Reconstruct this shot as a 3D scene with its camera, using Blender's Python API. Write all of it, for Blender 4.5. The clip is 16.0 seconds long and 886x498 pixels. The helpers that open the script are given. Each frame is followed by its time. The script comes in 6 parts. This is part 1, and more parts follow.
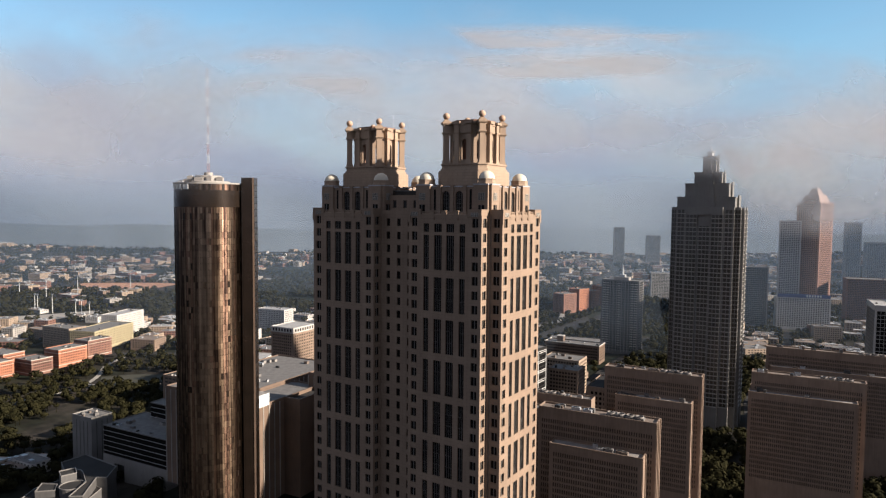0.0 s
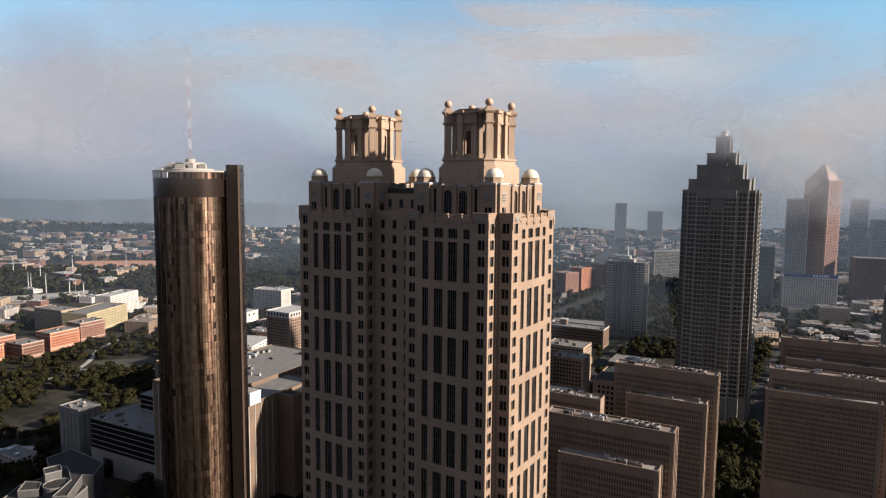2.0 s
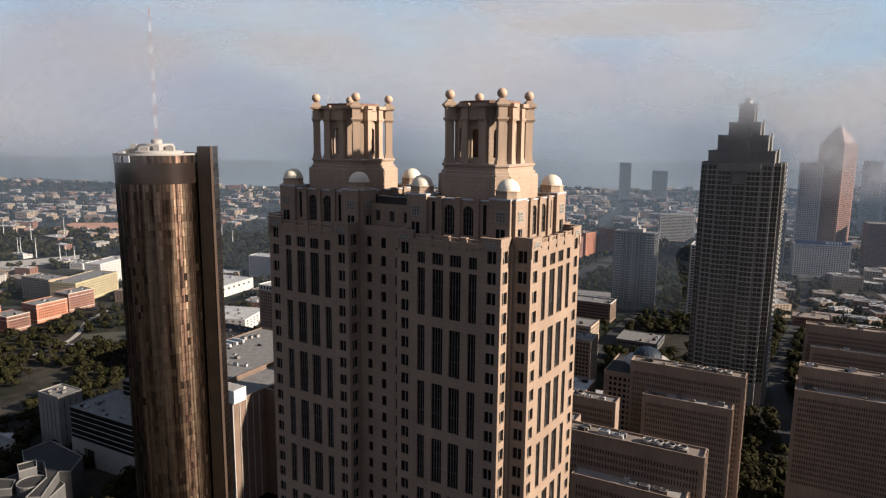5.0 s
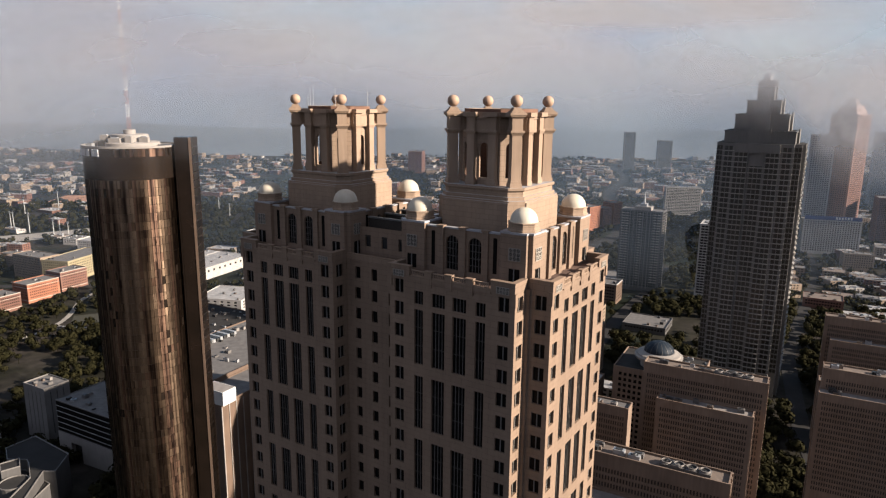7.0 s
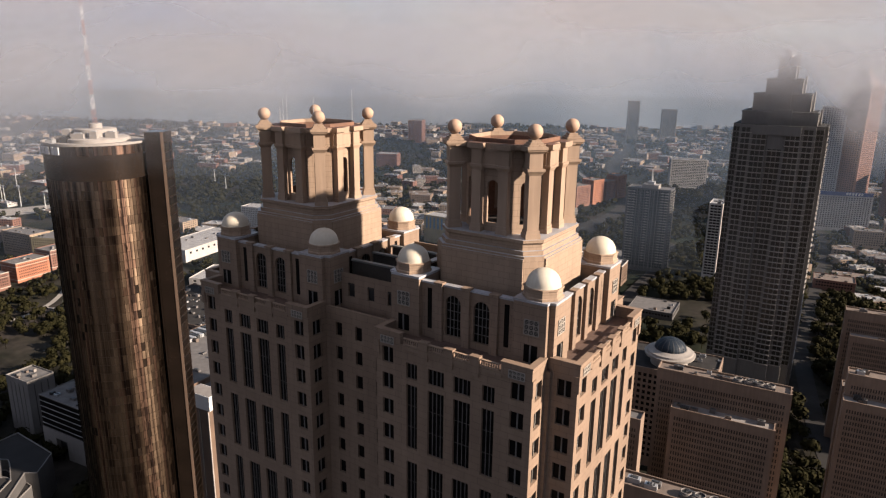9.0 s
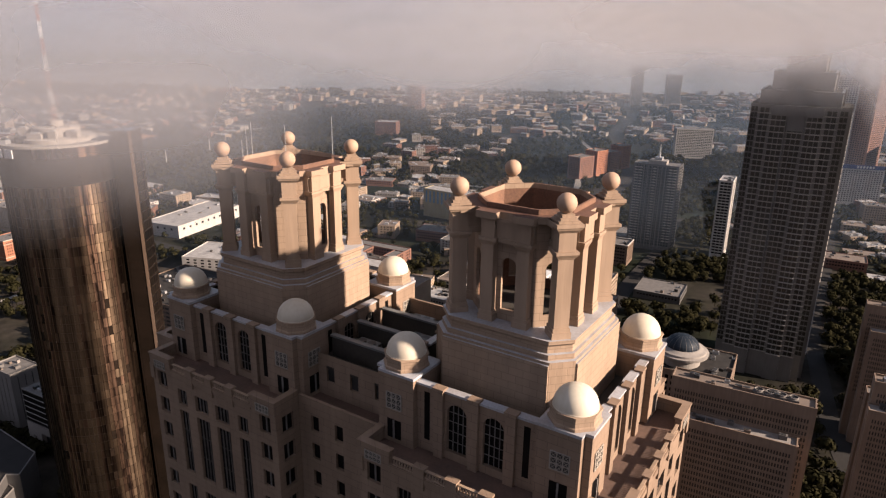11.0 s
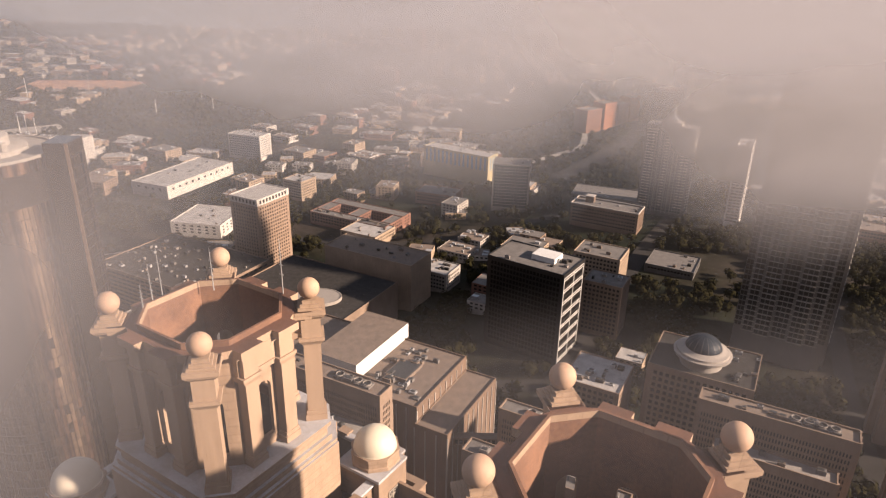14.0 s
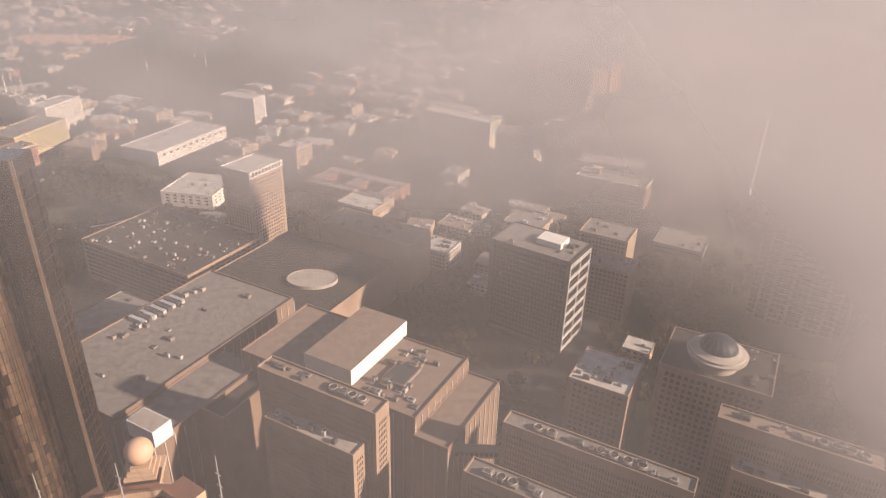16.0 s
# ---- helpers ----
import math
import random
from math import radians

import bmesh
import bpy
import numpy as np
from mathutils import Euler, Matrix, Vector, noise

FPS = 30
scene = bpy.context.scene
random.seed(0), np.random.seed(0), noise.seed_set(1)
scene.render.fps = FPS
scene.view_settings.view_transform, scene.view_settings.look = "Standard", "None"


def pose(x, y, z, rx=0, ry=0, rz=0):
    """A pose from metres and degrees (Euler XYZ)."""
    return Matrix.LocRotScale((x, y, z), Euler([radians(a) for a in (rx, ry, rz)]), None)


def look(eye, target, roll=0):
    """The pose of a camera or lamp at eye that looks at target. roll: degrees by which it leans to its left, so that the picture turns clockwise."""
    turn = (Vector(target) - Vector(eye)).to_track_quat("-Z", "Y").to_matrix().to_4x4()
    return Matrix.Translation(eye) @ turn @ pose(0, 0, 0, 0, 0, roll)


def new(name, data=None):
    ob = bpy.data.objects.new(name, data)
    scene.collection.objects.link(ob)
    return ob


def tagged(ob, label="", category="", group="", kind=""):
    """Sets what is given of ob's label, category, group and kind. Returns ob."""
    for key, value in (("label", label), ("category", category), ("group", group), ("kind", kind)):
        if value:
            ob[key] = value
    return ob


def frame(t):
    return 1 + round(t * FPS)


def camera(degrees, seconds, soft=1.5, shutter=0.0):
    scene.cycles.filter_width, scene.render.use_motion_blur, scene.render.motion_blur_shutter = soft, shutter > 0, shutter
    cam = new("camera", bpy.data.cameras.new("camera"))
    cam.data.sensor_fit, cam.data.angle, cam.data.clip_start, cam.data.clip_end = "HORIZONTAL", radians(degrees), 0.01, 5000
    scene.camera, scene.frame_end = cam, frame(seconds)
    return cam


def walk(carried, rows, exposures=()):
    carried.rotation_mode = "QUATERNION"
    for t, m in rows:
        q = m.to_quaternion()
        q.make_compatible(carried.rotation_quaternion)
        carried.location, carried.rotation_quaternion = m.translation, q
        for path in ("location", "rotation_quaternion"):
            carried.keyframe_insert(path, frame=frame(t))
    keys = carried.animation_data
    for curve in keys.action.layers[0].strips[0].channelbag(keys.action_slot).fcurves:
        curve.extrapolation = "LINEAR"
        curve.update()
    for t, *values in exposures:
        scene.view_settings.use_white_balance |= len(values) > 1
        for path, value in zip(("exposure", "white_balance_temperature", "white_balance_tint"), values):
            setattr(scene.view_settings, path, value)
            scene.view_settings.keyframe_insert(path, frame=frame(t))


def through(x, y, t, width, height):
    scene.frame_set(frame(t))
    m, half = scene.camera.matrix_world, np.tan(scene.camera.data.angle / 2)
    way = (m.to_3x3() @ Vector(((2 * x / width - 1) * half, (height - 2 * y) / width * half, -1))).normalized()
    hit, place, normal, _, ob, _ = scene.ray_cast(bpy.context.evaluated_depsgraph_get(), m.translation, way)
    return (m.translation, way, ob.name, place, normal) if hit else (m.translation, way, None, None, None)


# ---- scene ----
from mathutils.geometry import tessellate_polygon

cam = camera(66.2, 16.0, 1.25)
PATH = [
    (0, (0.437, 2.981, 201.904), (0.433, 4.977, 201.778), 0.5),
    (0.5, (0.493, 9.673, 203.602), (0.489, 11.668, 203.459), 0.4),
    (1, (0.26, 16.385, 205.588), (0.257, 18.378, 205.426), 0.4),
    (1.5, (-0.099, 23.072, 207.773), (-0.102, 25.064, 207.592), 0.4),
    (2, (-0.123, 29.91, 209.962), (-0.126, 31.899, 209.759), 0.5),
    (2.5, (-0.297, 36.405, 212.244), (-0.3, 38.393, 212.021), 0.5),
    (3, (-0.21, 43.377, 214.468), (-0.212, 45.362, 214.225), 0.5),
    (3.5, (-0.241, 50.056, 216.62), (-0.243, 52.039, 216.356), 0.5),
    (4, (-0.111, 57.056, 218.47), (-0.114, 59.035, 218.185), 0.5),
    (6.5, (-0.501, 91.833, 229.951), (-0.505, 93.792, 229.548), 0.7),
    (7, (-0.538, 99.025, 232.064), (-0.544, 100.98, 231.639), 0.6),
    (7.5, (-0.559, 106.142, 234.184), (-0.564, 108.091, 233.737), 0.7),
    (8, (-0.571, 113.164, 236.683), (-0.575, 115.107, 236.21), 0.7),
    (8.5, (-0.471, 120.226, 239.047), (-0.476, 122.163, 238.55), 0.7),
    (9, (-0.547, 127.342, 241.336), (-0.553, 129.273, 240.816), 0.7),
    (11.5, (-1.067, 162.302, 252.754), (-1.071, 164.195, 252.108), 0.8),
    (12, (-1.167, 169.649, 255.072), (-1.171, 171.534, 254.401), 0.8),
    (12.5, (-1.329, 176.606, 257.274), (-1.334, 178.481, 256.577), 0.9),
    (13, (-1.497, 184.245, 259.446), (-1.502, 186.11, 258.723), 1.0),
    (13.5, (-1.701, 191.117, 261.693), (-1.705, 192.971, 260.943), 1.0),
    (14, (-1.9, 198.65, 264.074), (-1.903, 200.492, 263.294), 1.1),
    (14.5, (-2.179, 205.689, 266.296), (-2.181, 207.517, 265.486), 1.2),
    (15, (-2.24, 212.981, 268.716), (-2.241, 214.796, 267.875), 1.3),
    (15.5, (-2.574, 220.288, 270.894), (-2.574, 222.086, 270.018), 1.6),
    (16, (-3.404, 228.267, 272.624), (-3.401, 230.053, 271.723), 1.6),
]
walk(cam, [(t, look(e, g, r)) for t, e, g, r in PATH], [(0, 1.87, 5620, 12), (4, 1.85, 5620, 12), (8, 1.83, 5830, 15), (12, 1.83, 6330, 23), (16, 1.86, 6620, 24)])

# ---- sky, sun ----
SUN_AZ, SUN_EL = radians(-17.5), radians(22.0)
SUN_DIR = Vector((math.cos(SUN_AZ) * math.cos(SUN_EL), math.sin(SUN_AZ) * math.cos(SUN_EL), math.sin(SUN_EL)))


def make_world():
    w = bpy.data.worlds.new("sky")
    scene.world = w
    w.use_nodes = True
    nt = w.node_tree
    nt.nodes.clear()
    out = nt.nodes.new("ShaderNodeOutputWorld")
    bg = nt.nodes.new("ShaderNodeBackground")
    sky = nt.nodes.new("ShaderNodeTexSky")
    sky.sky_type, sky.sun_disc = "NISHITA", False
    sky.sun_elevation, sky.sun_rotation = SUN_EL, math.pi / 2 - SUN_AZ
    sky.air_density, sky.dust_density, sky.ozone_density = 1.0, 0.3, 1.5
    # broken cloud, closing towards the horizon, open to the north; unseen cover overhead and south is added to dim sky
    # light
    co = nt.nodes.new("ShaderNodeTexCoord")
    sep = nt.nodes.new("ShaderNodeSeparateXYZ")
    mp = nt.nodes.new("ShaderNodeMapping")
    mp.inputs["Scale"].default_value = (1.0, 1.0, 2.2)
    mp.inputs["Rotation"].default_value = (0.25, 0.5, 0.0)
    no = nt.nodes.new("ShaderNodeTexNoise")
    no.inputs["Scale"].default_value, no.inputs["Detail"].default_value = 2.1, 6.0
    no.inputs["Roughness"].default_value, no.inputs["Distortion"].default_value = 0.52, 0.5
    el = nt.nodes.new("ShaderNodeMapRange")
    el.inputs["From Min"].default_value, el.inputs["From Max"].default_value = 0.02, 0.36
    el.inputs["To Min"].default_value, el.inputs["To Max"].default_value = 0.36, -0.22
    add = nt.nodes.new("ShaderNodeMath")
    add.operation = "ADD"
    ramp = nt.nodes.new("ShaderNodeMapRange")
    ramp.interpolation_type = "SMOOTHSTEP"
    ramp.inputs["From Min"].default_value, ramp.inputs["From Max"].default_value = 0.32, 0.92
    mix = nt.nodes.new("ShaderNodeMixRGB")
    mix.inputs["Color2"].default_value = CLOUD
    tint = nt.nodes.new("ShaderNodeMixRGB")
    tint.blend_type, tint.inputs["Fac"].default_value = "MULTIPLY", 1.0
    tint.inputs["Color2"].default_value = (1.75, 1.95, 1.7, 1)
    L = nt.links.new
    L(co.outputs["Generated"], mp.inputs["Vector"])
    L(co.outputs["Generated"], sep.inputs["Vector"])
    L(mp.outputs["Vector"], no.inputs["Vector"])
    L(sep.outputs["Z"], el.inputs["Value"])
    north = nt.nodes.new("ShaderNodeMapRange")
    north.interpolation_type = "SMOOTHSTEP"
    for nm, val in (("From Min", 0.25), ("From Max", 0.75), ("To Min", 0.75), ("To Max", 0.0)):
        north.inputs[nm].default_value = val
    L(sep.outputs["Y"], north.inputs["Value"])
    both = nt.nodes.new("ShaderNodeMath")
    both.operation = "ADD"
    L(el.outputs["Result"], both.inputs[0])
    L(north.outputs["Result"], both.inputs[1])
    L(both.outputs["Value"], add.inputs[0])
    L(no.outputs["Fac"], add.inputs[1])
    L(add.outputs["Value"], ramp.inputs["Value"])
    L(ramp.outputs["Result"], mix.inputs["Fac"])
    L(sky.outputs["Color"], tint.inputs["Color1"])
    L(tint.outputs["Color"], mix.inputs["Color1"])
    L(mix.outputs["Color"], bg.inputs["Color"])
    bg.inputs["Strength"].default_value = SKY_STRENGTH
    L(bg.outputs["Background"], out.inputs["Surface"])


SKY_STRENGTH = 0.025
CLOUD = (4.2, 4.5, 5.2, 1)
make_world()
sun = new("sun", bpy.data.lights.new("sun", "SUN"))
sun.data.energy, sun.data.angle, sun.data.color = 4.6, radians(1.6), (1.0, 0.83, 0.61)
sun.matrix_world = look(SUN_DIR * 900, (0, 0, 0))

# ---- materials ----


ALBEDO = 0.58


def material(name, base, rough=0.8, metal=0.0, dark=None, grain=1.0, streak=0.0, bump=0.0, spec=0.4, vary=0.0, joints=None, emit=None):
    """base and dark are mixed by noise at two scales; streak: upright dirt; vary: per-object lightness; joints: (wide, high) of slabs."""
    m = bpy.data.materials.new(name)
    m.use_nodes = True
    nt = m.node_tree
    b = nt.nodes["Principled BSDF"]
    b.inputs["Roughness"].default_value, b.inputs["Metallic"].default_value = rough, metal
    b.inputs["Specular IOR Level"].default_value = spec
    L = nt.links.new
    dark = dark or tuple(c * 0.72 for c in base)
    base, dark = tuple(c * ALBEDO for c in base), tuple(c * ALBEDO for c in dark)
    co = nt.nodes.new("ShaderNodeNewGeometry")
    n1 = nt.nodes.new("ShaderNodeTexNoise")
    n1.inputs["Scale"].default_value, n1.inputs["Detail"].default_value = 0.09 * grain, 5
    n2 = nt.nodes.new("ShaderNodeTexNoise")
    n2.inputs["Scale"].default_value, n2.inputs["Detail"].default_value = 1.1 * grain, 4
    L(co.outputs["Position"], n1.inputs["Vector"])
    if streak:
        mp = nt.nodes.new("ShaderNodeMapping")
        mp.inputs["Scale"].default_value = (1, 1, 0.08)
        L(co.outputs["Position"], mp.inputs["Vector"])
        L(mp.outputs["Vector"], n2.inputs["Vector"])
    else:
        L(co.outputs["Position"], n2.inputs["Vector"])
    av = nt.nodes.new("ShaderNodeMath")
    av.operation = "MULTIPLY_ADD"
    av.inputs[1].default_value = 0.6
    L(n1.outputs["Fac"], av.inputs[0])
    hf = nt.nodes.new("ShaderNodeMath")
    hf.operation, hf.inputs[1].default_value = "MULTIPLY", 0.4
    L(n2.outputs["Fac"], hf.inputs[0])
    L(hf.outputs[0], av.inputs[2])
    rm = nt.nodes.new("ShaderNodeMapRange")
    rm.inputs["From Min"].default_value, rm.inputs["From Max"].default_value = 0.33, 0.67
    L(av.outputs[0], rm.inputs["Value"])
    mx = nt.nodes.new("ShaderNodeMixRGB")
    mx.inputs["Color1"].default_value, mx.inputs["Color2"].default_value = (*dark, 1), (*base, 1)
    L(rm.outputs["Result"], mx.inputs["Fac"])
    col = mx.outputs["Color"]
    if joints:
        br = nt.nodes.new("ShaderNodeTexBrick")
        br.inputs["Color1"].default_value, br.inputs["Color2"].default_value = (1, 1, 1, 1), (0.88, 0.88, 0.88, 1)
        br.inputs["Mortar"].default_value = (0.45, 0.43, 0.41, 1)
        br.inputs["Scale"].default_value, br.inputs["Mortar Size"].default_value = 1.0, 0.035
        br.inputs["Brick Width"].default_value, br.inputs["Row Height"].default_value = joints
        br.offset = 0.5
        tc = nt.nodes.new("ShaderNodeTexCoord")
        sp = nt.nodes.new("ShaderNodeSeparateXYZ")
        sm = nt.nodes.new("ShaderNodeMath")
        cb = nt.nodes.new("ShaderNodeCombineXYZ")
        L(tc.outputs["Object"], sp.inputs["Vector"])
        L(sp.outputs["X"], sm.inputs[0])
        L(sp.outputs["Y"], sm.inputs[1])
        L(sm.outputs[0], cb.inputs["X"])
        L(sp.outputs["Z"], cb.inputs["Y"])
        L(cb.outputs["Vector"], br.inputs["Vector"])
        ml = nt.nodes.new("ShaderNodeMixRGB")
        ml.blend_type, ml.inputs["Fac"].default_value = "MULTIPLY", 0.6
        L(col, ml.inputs["Color1"])
        L(br.outputs["Color"], ml.inputs["Color2"])
        col = ml.outputs["Color"]
    if vary:
        oi = nt.nodes.new("ShaderNodeObjectInfo")
        vr = nt.nodes.new("ShaderNodeMapRange")
        vr.inputs["To Min"].default_value, vr.inputs["To Max"].default_value = 1 - vary, 1 + vary
        L(oi.outputs["Random"], vr.inputs["Value"])
        vm = nt.nodes.new("ShaderNodeMixRGB")
        vm.blend_type, vm.inputs["Fac"].default_value = "MULTIPLY", 1.0
        L(col, vm.inputs["Color1"])
        L(vr.outputs["Result"], vm.inputs["Color2"])
        col = vm.outputs["Color"]
    L(col, b.inputs["Base Color"])
    if bump:
        bp = nt.nodes.new("ShaderNodeBump")
        bp.inputs["Strength"].default_value, bp.inputs["Distance"].default_value = bump, 0.3
        L(n2.outputs["Fac"], bp.inputs["Height"])
        L(bp.outputs["Normal"], b.inputs["Normal"])
    return m


M = {}
M["granite"] = material("granite", (0.345, 0.238, 0.162), 0.75, dark=(0.25, 0.17, 0.115), streak=1, bump=0.15, joints=(2.4, 1.15))
M["limestone"] = material("limestone", (0.455, 0.322, 0.22), 0.8, dark=(0.335, 0.234, 0.159), streak=1, bump=0.25, joints=(1.9, 1.0))
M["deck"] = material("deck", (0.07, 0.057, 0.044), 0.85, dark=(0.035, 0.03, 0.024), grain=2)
M["terrace"] = material("terrace", (0.17, 0.1, 0.07), 0.85, dark=(0.09, 0.056, 0.042), grain=3)
M["carved_stone"] = material("carved_stone", (0.47, 0.333, 0.228), 0.8, dark=(0.335, 0.234, 0.16), streak=1, bump=0.2)
M["russet"] = material("russet", (0.2, 0.092, 0.055), 0.75, dark=(0.095, 0.048, 0.033), grain=3)
# the blue on these ledge tops is sky light, put into the colour
M["coping"] = material("coping", (0.56, 0.58, 0.62), 0.5, dark=(0.34, 0.31, 0.3), grain=3)
M["dome"] = material("dome", (0.8, 0.72, 0.58), 0.55, dark=(0.66, 0.58, 0.45), grain=2, spec=0.35, streak=1)
M["ball"] = material("ball", (0.56, 0.375, 0.255), 0.7, dark=(0.42, 0.275, 0.185), grain=2)
M["grille"] = material("grille", (0.42, 0.37, 0.31), 0.7)
M["mullion"] = material("mullion", (0.26, 0.235, 0.21), 0.6, spec=0.3)
M["glass"] = material("glass", (0.012, 0.011, 0.011), 0.3, dark=(0.006, 0.005, 0.005), spec=0.06, grain=4)
# backing sheet for openings and recesses; their shade is put into this colour
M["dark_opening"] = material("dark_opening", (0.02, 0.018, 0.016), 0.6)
# copper colour; inside the drum it also carries the orange of sunlit walls
M["copper_inside"] = material("copper_inside", (0.28, 0.14, 0.08), 0.8, dark=(0.12, 0.06, 0.038), grain=3)
M["concrete"] = material("concrete", (0.3, 0.21, 0.15), 0.85, dark=(0.2, 0.138, 0.097), streak=1, vary=0.08)
M["concrete_pale"] = material("concrete_pale", (0.42, 0.38, 0.34), 0.85, dark=(0.3, 0.27, 0.24), streak=1, vary=0.1)
M["roof_gravel"] = material("roof_gravel", (0.2, 0.185, 0.172), 0.95, dark=(0.11, 0.1, 0.095), grain=3)
M["roof_white"] = material("roof_white", (0.5, 0.48, 0.46), 0.85, dark=(0.26, 0.25, 0.24), grain=2)
M["roof_brown"] = material("roof_brown", (0.24, 0.18, 0.14), 0.95, dark=(0.14, 0.11, 0.09), grain=3)
M["metal"] = material("metal", (0.6, 0.6, 0.6), 0.45, 0.4)
M["curtain_wall"] = material("curtain_wall", (0.022, 0.02, 0.019), 0.4, dark=(0.014, 0.013, 0.012), streak=1)
M["roof_pale"] = material("roof_pale", (0.36, 0.325, 0.295), 0.9, dark=(0.22, 0.195, 0.175), grain=3)
M["roof_dark"] = material("roof_dark", (0.06, 0.056, 0.053), 0.95, dark=(0.032, 0.03, 0.029), grain=3, spec=0.1)
M["yard_metal"] = material("yard_metal", (0.2, 0.2, 0.19), 0.6, dark=(0.12, 0.12, 0.115), grain=4)
M["dark_metal"] = material("dark_metal", (0.07, 0.07, 0.07), 0.5, 0.3)


def mirror_glass(name, pale, deep, rough):
    """Bronze mirror glass; reflections are put into its colour as long upright bands that jump from pane to pane."""
    m = bpy.data.materials.new(name)
    m.use_nodes = True
    nt = m.node_tree
    b = nt.nodes["Principled BSDF"]
    b.inputs["Metallic"].default_value = 1.0
    L = nt.links.new
    g = nt.nodes.new("ShaderNodeNewGeometry")
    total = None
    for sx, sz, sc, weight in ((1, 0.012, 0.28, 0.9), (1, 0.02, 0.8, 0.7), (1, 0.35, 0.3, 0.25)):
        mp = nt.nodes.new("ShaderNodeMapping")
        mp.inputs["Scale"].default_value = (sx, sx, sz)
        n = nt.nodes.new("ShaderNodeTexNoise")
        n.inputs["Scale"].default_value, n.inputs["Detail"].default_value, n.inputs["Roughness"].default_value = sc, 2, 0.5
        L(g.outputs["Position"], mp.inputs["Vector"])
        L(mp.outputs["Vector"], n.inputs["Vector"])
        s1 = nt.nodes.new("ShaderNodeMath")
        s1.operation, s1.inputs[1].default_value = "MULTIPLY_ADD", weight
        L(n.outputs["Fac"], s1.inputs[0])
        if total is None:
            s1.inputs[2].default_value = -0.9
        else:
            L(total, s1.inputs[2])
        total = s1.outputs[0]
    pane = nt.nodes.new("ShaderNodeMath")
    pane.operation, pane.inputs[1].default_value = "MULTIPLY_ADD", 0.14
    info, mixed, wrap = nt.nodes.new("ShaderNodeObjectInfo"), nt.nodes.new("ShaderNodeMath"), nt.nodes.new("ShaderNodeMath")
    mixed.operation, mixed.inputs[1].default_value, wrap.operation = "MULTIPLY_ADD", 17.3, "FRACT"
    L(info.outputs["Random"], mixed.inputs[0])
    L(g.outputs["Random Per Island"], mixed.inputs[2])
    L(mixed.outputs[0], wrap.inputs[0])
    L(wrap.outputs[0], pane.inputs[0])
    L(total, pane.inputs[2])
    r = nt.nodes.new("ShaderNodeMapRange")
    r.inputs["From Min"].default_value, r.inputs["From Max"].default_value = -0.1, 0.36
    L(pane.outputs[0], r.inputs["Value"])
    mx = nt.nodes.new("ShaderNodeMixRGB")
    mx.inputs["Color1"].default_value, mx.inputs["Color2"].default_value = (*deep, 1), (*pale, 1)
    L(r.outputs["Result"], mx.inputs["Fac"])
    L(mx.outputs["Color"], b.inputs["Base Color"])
    # panes that do not quite line up draw reflections out up and down
    b.inputs["Roughness"].default_value, b.inputs["Anisotropic"].default_value, b.inputs["Anisotropic Rotation"].default_value = rough, 0.6, 0.25
    tan = nt.nodes.new("ShaderNodeTangent")
    tan.direction_type, tan.axis = "RADIAL", "Z"
    L(tan.outputs["Tangent"], b.inputs["Tangent"])
    return m


# two depths of painted reflection, dealt out strip by strip
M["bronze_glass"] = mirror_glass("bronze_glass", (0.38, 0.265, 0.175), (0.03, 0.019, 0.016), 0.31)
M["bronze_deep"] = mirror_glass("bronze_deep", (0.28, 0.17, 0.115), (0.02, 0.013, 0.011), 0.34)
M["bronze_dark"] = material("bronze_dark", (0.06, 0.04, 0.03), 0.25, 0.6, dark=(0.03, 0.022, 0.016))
M["brown_panel"] = material("brown_panel", (0.2, 0.13, 0.085), 0.7, dark=(0.13, 0.085, 0.06), streak=1)
M["white_wall"] = material("white_wall", (0.75, 0.75, 0.73), 0.8, dark=(0.6, 0.6, 0.58), streak=1)
M["granite_dark"] = material("granite_dark", (0.135, 0.128, 0.122), 0.5, dark=(0.085, 0.08, 0.077), streak=1)
M["granite_grey"] = material("granite_grey", (0.25, 0.23, 0.21), 0.6, dark=(0.18, 0.165, 0.15), streak=1)
M["ledge_stone"] = material("ledge_stone", (0.5, 0.46, 0.41), 0.7, dark=(0.36, 0.33, 0.29), streak=1)
M["tower_glass"] = material("tower_glass", (0.085, 0.082, 0.072), 0.2, dark=(0.03, 0.03, 0.027), spec=0.7, grain=2.2)
M["tower_granite"] = material("tower_granite", (0.235, 0.22, 0.2), 0.5, dark=(0.16, 0.15, 0.137), streak=1)
M["ledge_pale"] = material("ledge_pale", (0.6, 0.54, 0.46), 0.8, dark=(0.45, 0.4, 0.34), streak=1)
M["green_glass"] = material("green_glass", (0.05, 0.075, 0.075), 0.15, 0.2, dark=(0.03, 0.045, 0.045))
M["red_granite"] = material("red_granite", (0.26, 0.13, 0.095), 0.5, dark=(0.19, 0.095, 0.07), streak=1)
M["brick_red"] = material("brick_red", (0.25, 0.125, 0.085), 0.85, dark=(0.18, 0.085, 0.06), streak=1, vary=0.15)
M["brick_orange"] = material("brick_orange", (0.42, 0.17, 0.09), 0.85, dark=(0.3, 0.12, 0.065), streak=1, vary=0.15)
M["brick_tan"] = material("brick_tan", (0.42, 0.31, 0.22), 0.85, dark=(0.31, 0.23, 0.16), streak=1, vary=0.15)
M["paint_white"] = material("paint_white", (0.62, 0.58, 0.53), 0.8, dark=(0.46, 0.42, 0.38), streak=1, vary=0.1)
M["paint_yellow"] = material("paint_yellow", (0.46, 0.38, 0.22), 0.8, streak=1)
